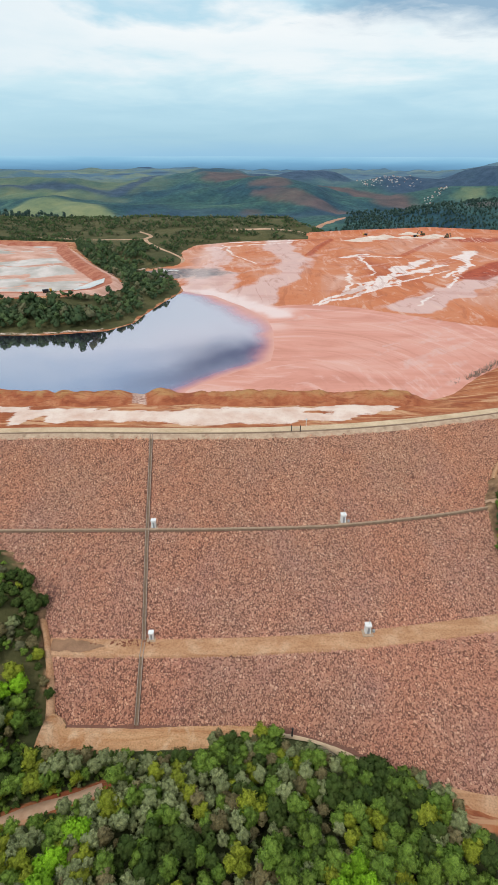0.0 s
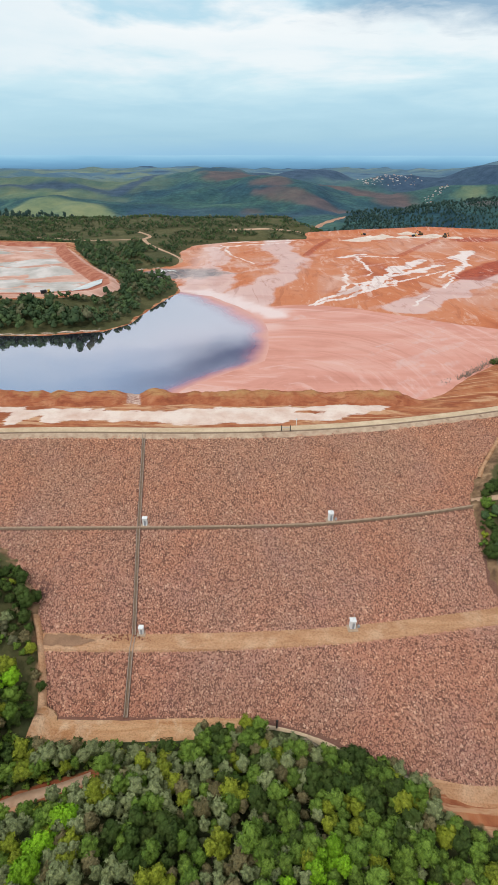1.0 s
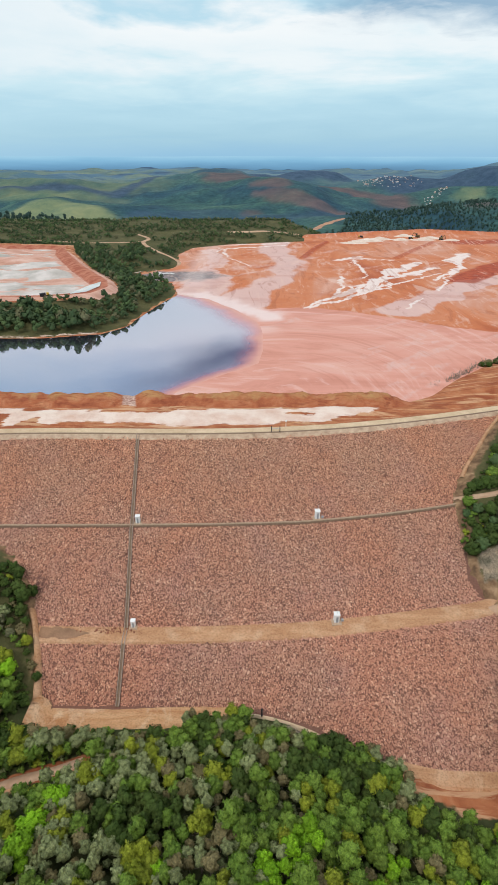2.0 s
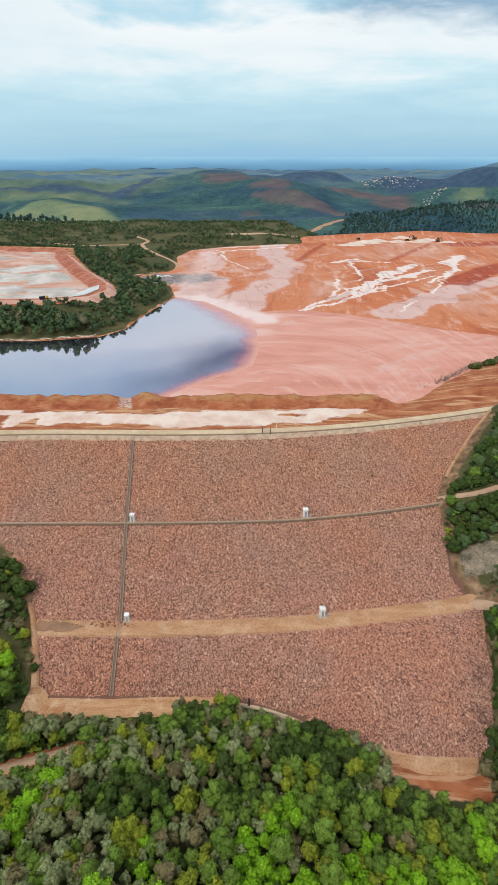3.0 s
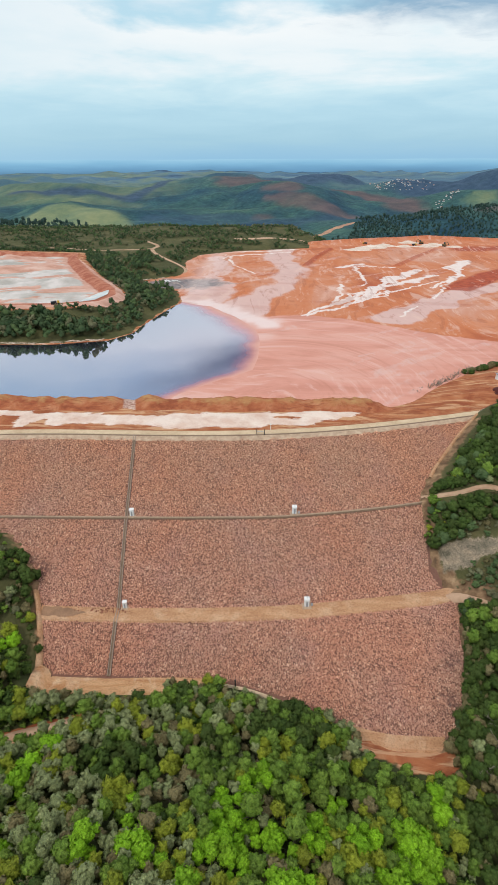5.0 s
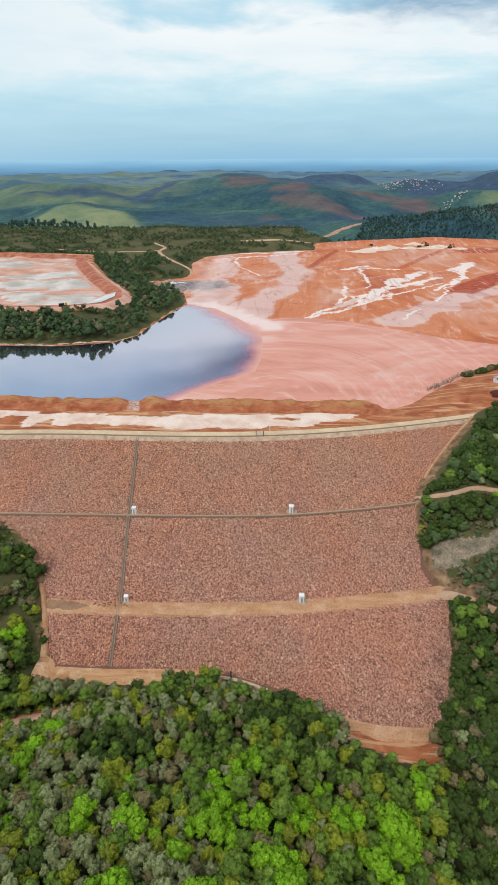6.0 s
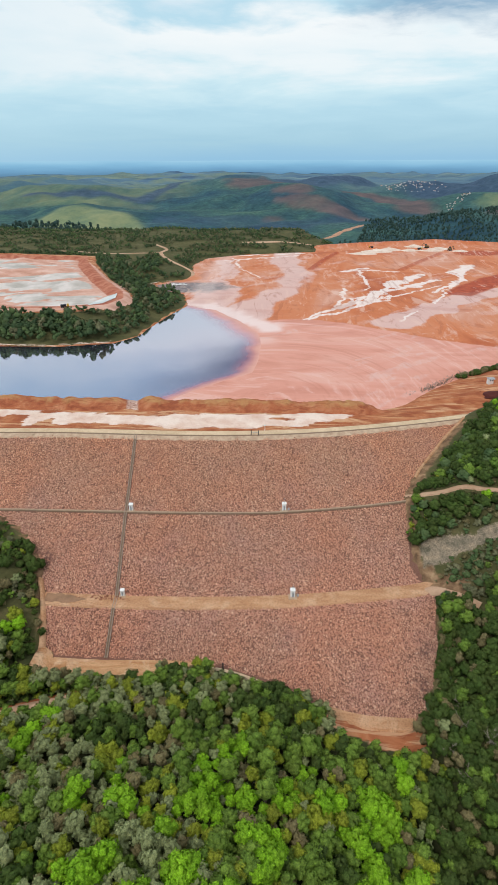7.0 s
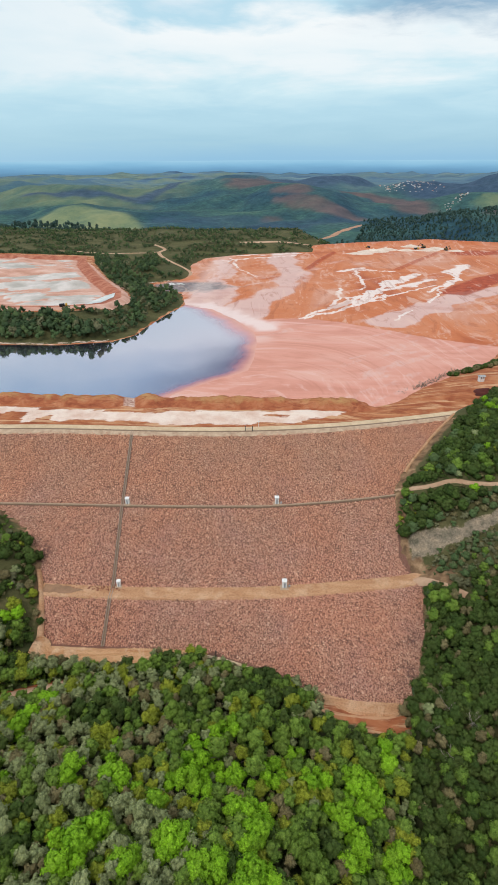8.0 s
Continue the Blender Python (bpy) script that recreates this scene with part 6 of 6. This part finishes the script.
def digger():
    t = new("excavator", None)
    for y in (-1.1, 1.1):
        part("track", block(3.8, 0.6, 0.8, (0, y, 0), None, 0.15), RUBBER, t)
    up_ = part("house", block(3.2, 2.5, 1.3, (-0.2, 0, 0.9), None, 0.1), WORN_PAINT, t)
    part("cab", block(1.3, 1.0, 1.3, (0.9, 0.7, 2.2), None, 0.08), GLASS_DARK, up_)
    part("boom", block(4.4, 0.4, 0.5, (2.6, -0.2, 2.6), pose(0, 0, 0, 0, -24, 0), 0.05), WORN_PAINT, t)
    part("arm", block(2.8, 0.3, 0.4, (5.2, -0.2, 2.4), pose(0, 0, 0, 0, 55, 0), 0.05), WORN_PAINT, t)
    part("bucket", block(0.9, 1.0, 0.8, (6.0, -0.2, 0.6), None, 0.1), DARK_STEEL, t)
    return t


lorry = truck(YELLOW, DARK_STEEL)
tagged(lorry, "dark dump truck with a yellow cab on the red track", "truck")
lorry.matrix_basis = pose(-103.5, 248.6, 32.05, 0, 0, 20) @ Matrix.Scale(0.65, 4)
lorry2 = copy_thing(lorry, pose(141, 512, float(mud_z(np.array(141.0), np.array(512.0))), 0, 0, 10))
tagged(lorry2, "dark dump truck beside pale spoil heaps on the mud", "truck")
copy_thing(lorry2, pose(96, 521, float(mud_z(np.array(96.0), np.array(521.0))), 0, 0, 165))
dig = digger()
tagged(dig, "dusty dark ochre tracked excavator standing by pale spoil heaps", "excavator")
dig.matrix_basis = pose(150, 523, float(mud_z(np.array(150.0), np.array(523.0))), 0, 0, 130)
copy_thing(dig, pose(168, 508, float(mud_z(np.array(168.0), np.array(508.0))), 0, 0, 40))


def heap(name, sx, sy, h, seed, material):
    u = np.linspace(-1, 1, 25)
    X, Y = np.meshgrid(u, u)
    r = np.hypot(X, Y)
    Z = h * np.clip(1 - r, 0, 1) * (1 + 1.2 * fbm(X * 3, Y * 3, seed)) - 0.3 * (r > 0.95)
    return arrays_to_mesh(name, np.stack([X * sx, Y * sy, Z], -1).reshape(-1, 3), grid_faces(25, 25), [material], None, True)


for i, (x, y, sx, sy, h) in enumerate(((84, 484, 14, 7, 1.6), (98, 497, 16, 8, 2.4), (112, 509, 12, 8, 2.2), (130, 505, 9, 6, 2.0), (140, 529, 12, 6, 2.2), (160, 516, 12, 6, 2.2), (150, 506, 14, 6, 1.4), (176, 504, 9, 5, 1.5))):
    o = new("spoil_mound", heap("spoil_mound", sx, sy, h, 300 + i, PALE_PILE))
    o.location = (x, y, float(mud_z(np.array(float(x)), np.array(float(y)))) - 0.1)
    tagged(o, "pale mound of dumped spoil on the orange mud", "mound", "spoil mounds")


# brush on the red bank, a small hut and a pit
TWIG = []
for i in range(3):
    bm = bmesh.new()
    q = random.Random(60 + i)
    for _ in range(16):
        m = pose(q.uniform(-0.5, 0.5), q.uniform(-0.4, 0.4), 0, q.uniform(-38, 38), q.uniform(-38, 38), 0)
        ln = q.uniform(0.8, 1.8)
        bmesh.ops.create_cone(bm, cap_ends=False, segments=3, radius1=0.07, radius2=0.02, depth=ln, matrix=m @ Matrix.Translation((0, 0, ln / 2)))
    TWIG.append(bm)
twig_me = []
for bm in TWIG:
    me = bpy.data.meshes.new("dry_bush")
    bm.to_mesh(me)
    bm.free()
    me.materials.append(DRY)
    twig_me.append(me)
for i in range(26):
    t = i / 25
    x, y = 62 + 28 * t + rr.uniform(-1, 1), 156.5 + 25 * t + rr.uniform(-1.6, 1.0)
    o = new("dry_bush", twig_me[i % 3])
    o.matrix_basis = pose(x, y, float(land(np.array(x), np.array(y))) - 0.05, 0, 0, rr.uniform(0, 360)) @ Matrix.Scale(rr.uniform(1.0, 1.8), 4)
    tagged(o, "leafless dry grey bush at the edge of the red bank", "bush", "dry bushes")
for i in range(70):
    t = rr.random()
    x, y = 88 + 40 * t + rr.uniform(-2, 2), 177 + 27 * t + rr.uniform(-2.5, 0.5)
    plant_stuff("bank_brush", 2 if rr.random() < 0.6 else 4, BUSH[i % 4], x, y, 0.4, rr.uniform(0, 360), 0.8, 0.75, rr.random())
for i in range(16):
    x, y = 35 + rr.uniform(0, 7), 146.5 + rr.uniform(-1, 1)
    plant_stuff("bank_brush", 1, SMALL[i % 4], x, y, 0.0, rr.uniform(0, 360), 0.9, 0.8, rr.random())
grow("bank_brush", "low dark brush along the red bank by the mud")
shed = house(2.6, 2.2, 3.6, 0.5, WHITE, GREY_PAINT)
shed.name = "site_shed"
tagged(shed, "small white site shed on the red bank", "shed")
shed.matrix_basis = pose(94.8, 165.0, float(land(np.array(94.8), np.array(165.0))) + 0.6, 0, 0, 12) @ Matrix.Scale(0.72, 4)
# the pit is built up as a low mound in near-black red
pit = new("spoil_mound", heap("spoil_mound", 5.0, 3.2, 1.2, 331, plain("dark_red_pit", (0.05, 0.012, 0.010), (0.11, 0.025, 0.018), 0.4, 0.95, 0.05)))
pit.location = (93.5, 153.5, float(land(np.array(93.5), np.array(153.5))) - 0.05)
tagged(pit, "dark red pit on the bank, built as a near-black mound", "mound")


# leafless trees at the foot of the eastern bank
def dead_tree(seed):
    q = random.Random(seed)
    t = new("dead_tree", None)
    part("trunk", rod(0.14, 0.07, 3.2, (0, 0, -0.3), None, 7), DRY, t)
    for i in range(7):
        m = Matrix.Translation((0, 0, q.uniform(1.4, 2.8))) @ pose(0, 0, 0, 0, q.uniform(25, 60), i * 51 + q.uniform(-20, 20))
        limb = part("limb", rod(0.06, 0.02, 2.2, (0, 0, 0), None, 5), DRY, t)
        limb.matrix_basis = m
        bm = bmesh.new()
        for _ in range(7):
            mm = pose(0, 0, q.uniform(0.6, 2.0), q.uniform(-50, 50), q.uniform(-50, 50), 0)
            bmesh.ops.create_cone(bm, cap_ends=False, segments=3, radius1=0.03, radius2=0.01, depth=1.0, matrix=mm @ Matrix.Translation((0, 0, 0.5)))
        part("twigs", bm, DRY, limb)
    return t


for i, (x, y) in enumerate(((48.5, 31.5), (52, 36), (50.5, 27), (53.5, 41), (56, 33))):
    d = dead_tree(70 + i)
    d.matrix_basis = pose(x, y, float(land(np.array(float(x)), np.array(float(y)))) + 1.2, 0, 0, i * 70) @ Matrix.Scale(0.95, 4)
    tagged(d, "leafless grey tree among the green thicket", "tree", "leafless trees")

# damp soil on the lower berm and a dark post at the toe
damp_x = np.linspace(-38.5, -28.5, 21)
DV = []
for x in damp_x:
    y2, e = float(y_berm2(np.array(x))), 0.15 * math.sin(x * 2.1)
    w = 1.0 - 0.9 * max(0.0, (x + 32.5) / 4.0)
    e += 0.9 * float(fbm(np.array(x / 1.3), np.array(2.0), 401))
    for k in (-1.4 - (1.4 - e) * w, -1.4 + 0.3 * e, -1.4 + (1.15 + e) * w):
        DV.append((x, y2 + k, float(dam_z(np.array(x), np.array(y2 + k))) + 0.31))
DV = np.array(DV)
part("damp_patch", arrays_to_mesh("damp_patch", DV, np.array([(i * 3 + k, (i + 1) * 3 + k, (i + 1) * 3 + k + 1, i * 3 + k + 1) for i in range(20) for k in range(2)]), [DAMP]), None, dam, "damp dark brown soil on the berm track")
post = new("marker_post", None)
part("post", rod(0.16, 0.13, 2.0, (0, 0, -0.2), None, 8), DARK_STEEL, post)
part("cap", rod(0.2, 0.12, 0.25, (0, 0, 1.8), None, 8), DARK_STEEL, post)
tagged(post, "short black marker post at the toe path", "post")
post.matrix_basis = pose(6.0, 49.6, float(land(np.array(6.0), np.array(49.6))) + 0.3)


# clods and rubble by the chute on the lower berm
clods = bmesh.new()
q = random.Random(91)
for _ in range(46):
    x = q.gauss(-24.5, 2.6)
    y = float(y_berm2(np.array(x))) - q.uniform(0.0, 1.4) ** 1.3
    sz = q.uniform(0.08, 0.24)
    m = pose(x, y, float(dam_z(np.array(x), np.array(y))) + 0.28, q.uniform(0, 90), q.uniform(0, 90), q.uniform(0, 360)) @ Matrix.Diagonal((sz * q.uniform(0.8, 1.8), sz, sz * 0.7, 1))
    bmesh.ops.create_icosphere(clods, subdivisions=1, radius=1.0, matrix=m)
clod_me = bpy.data.meshes.new("soil_clods")
clods.to_mesh(clod_me)
clods.free()
clod_me.materials.append(plain("red_brown_clods", (0.16, 0.055, 0.032), (0.34, 0.13, 0.08), 2.0, 0.95, 0.03))
tagged(new("soil_clods", clod_me), "scattered red-brown clods of earth beside the drain chute", "rubble", kind="stuff")
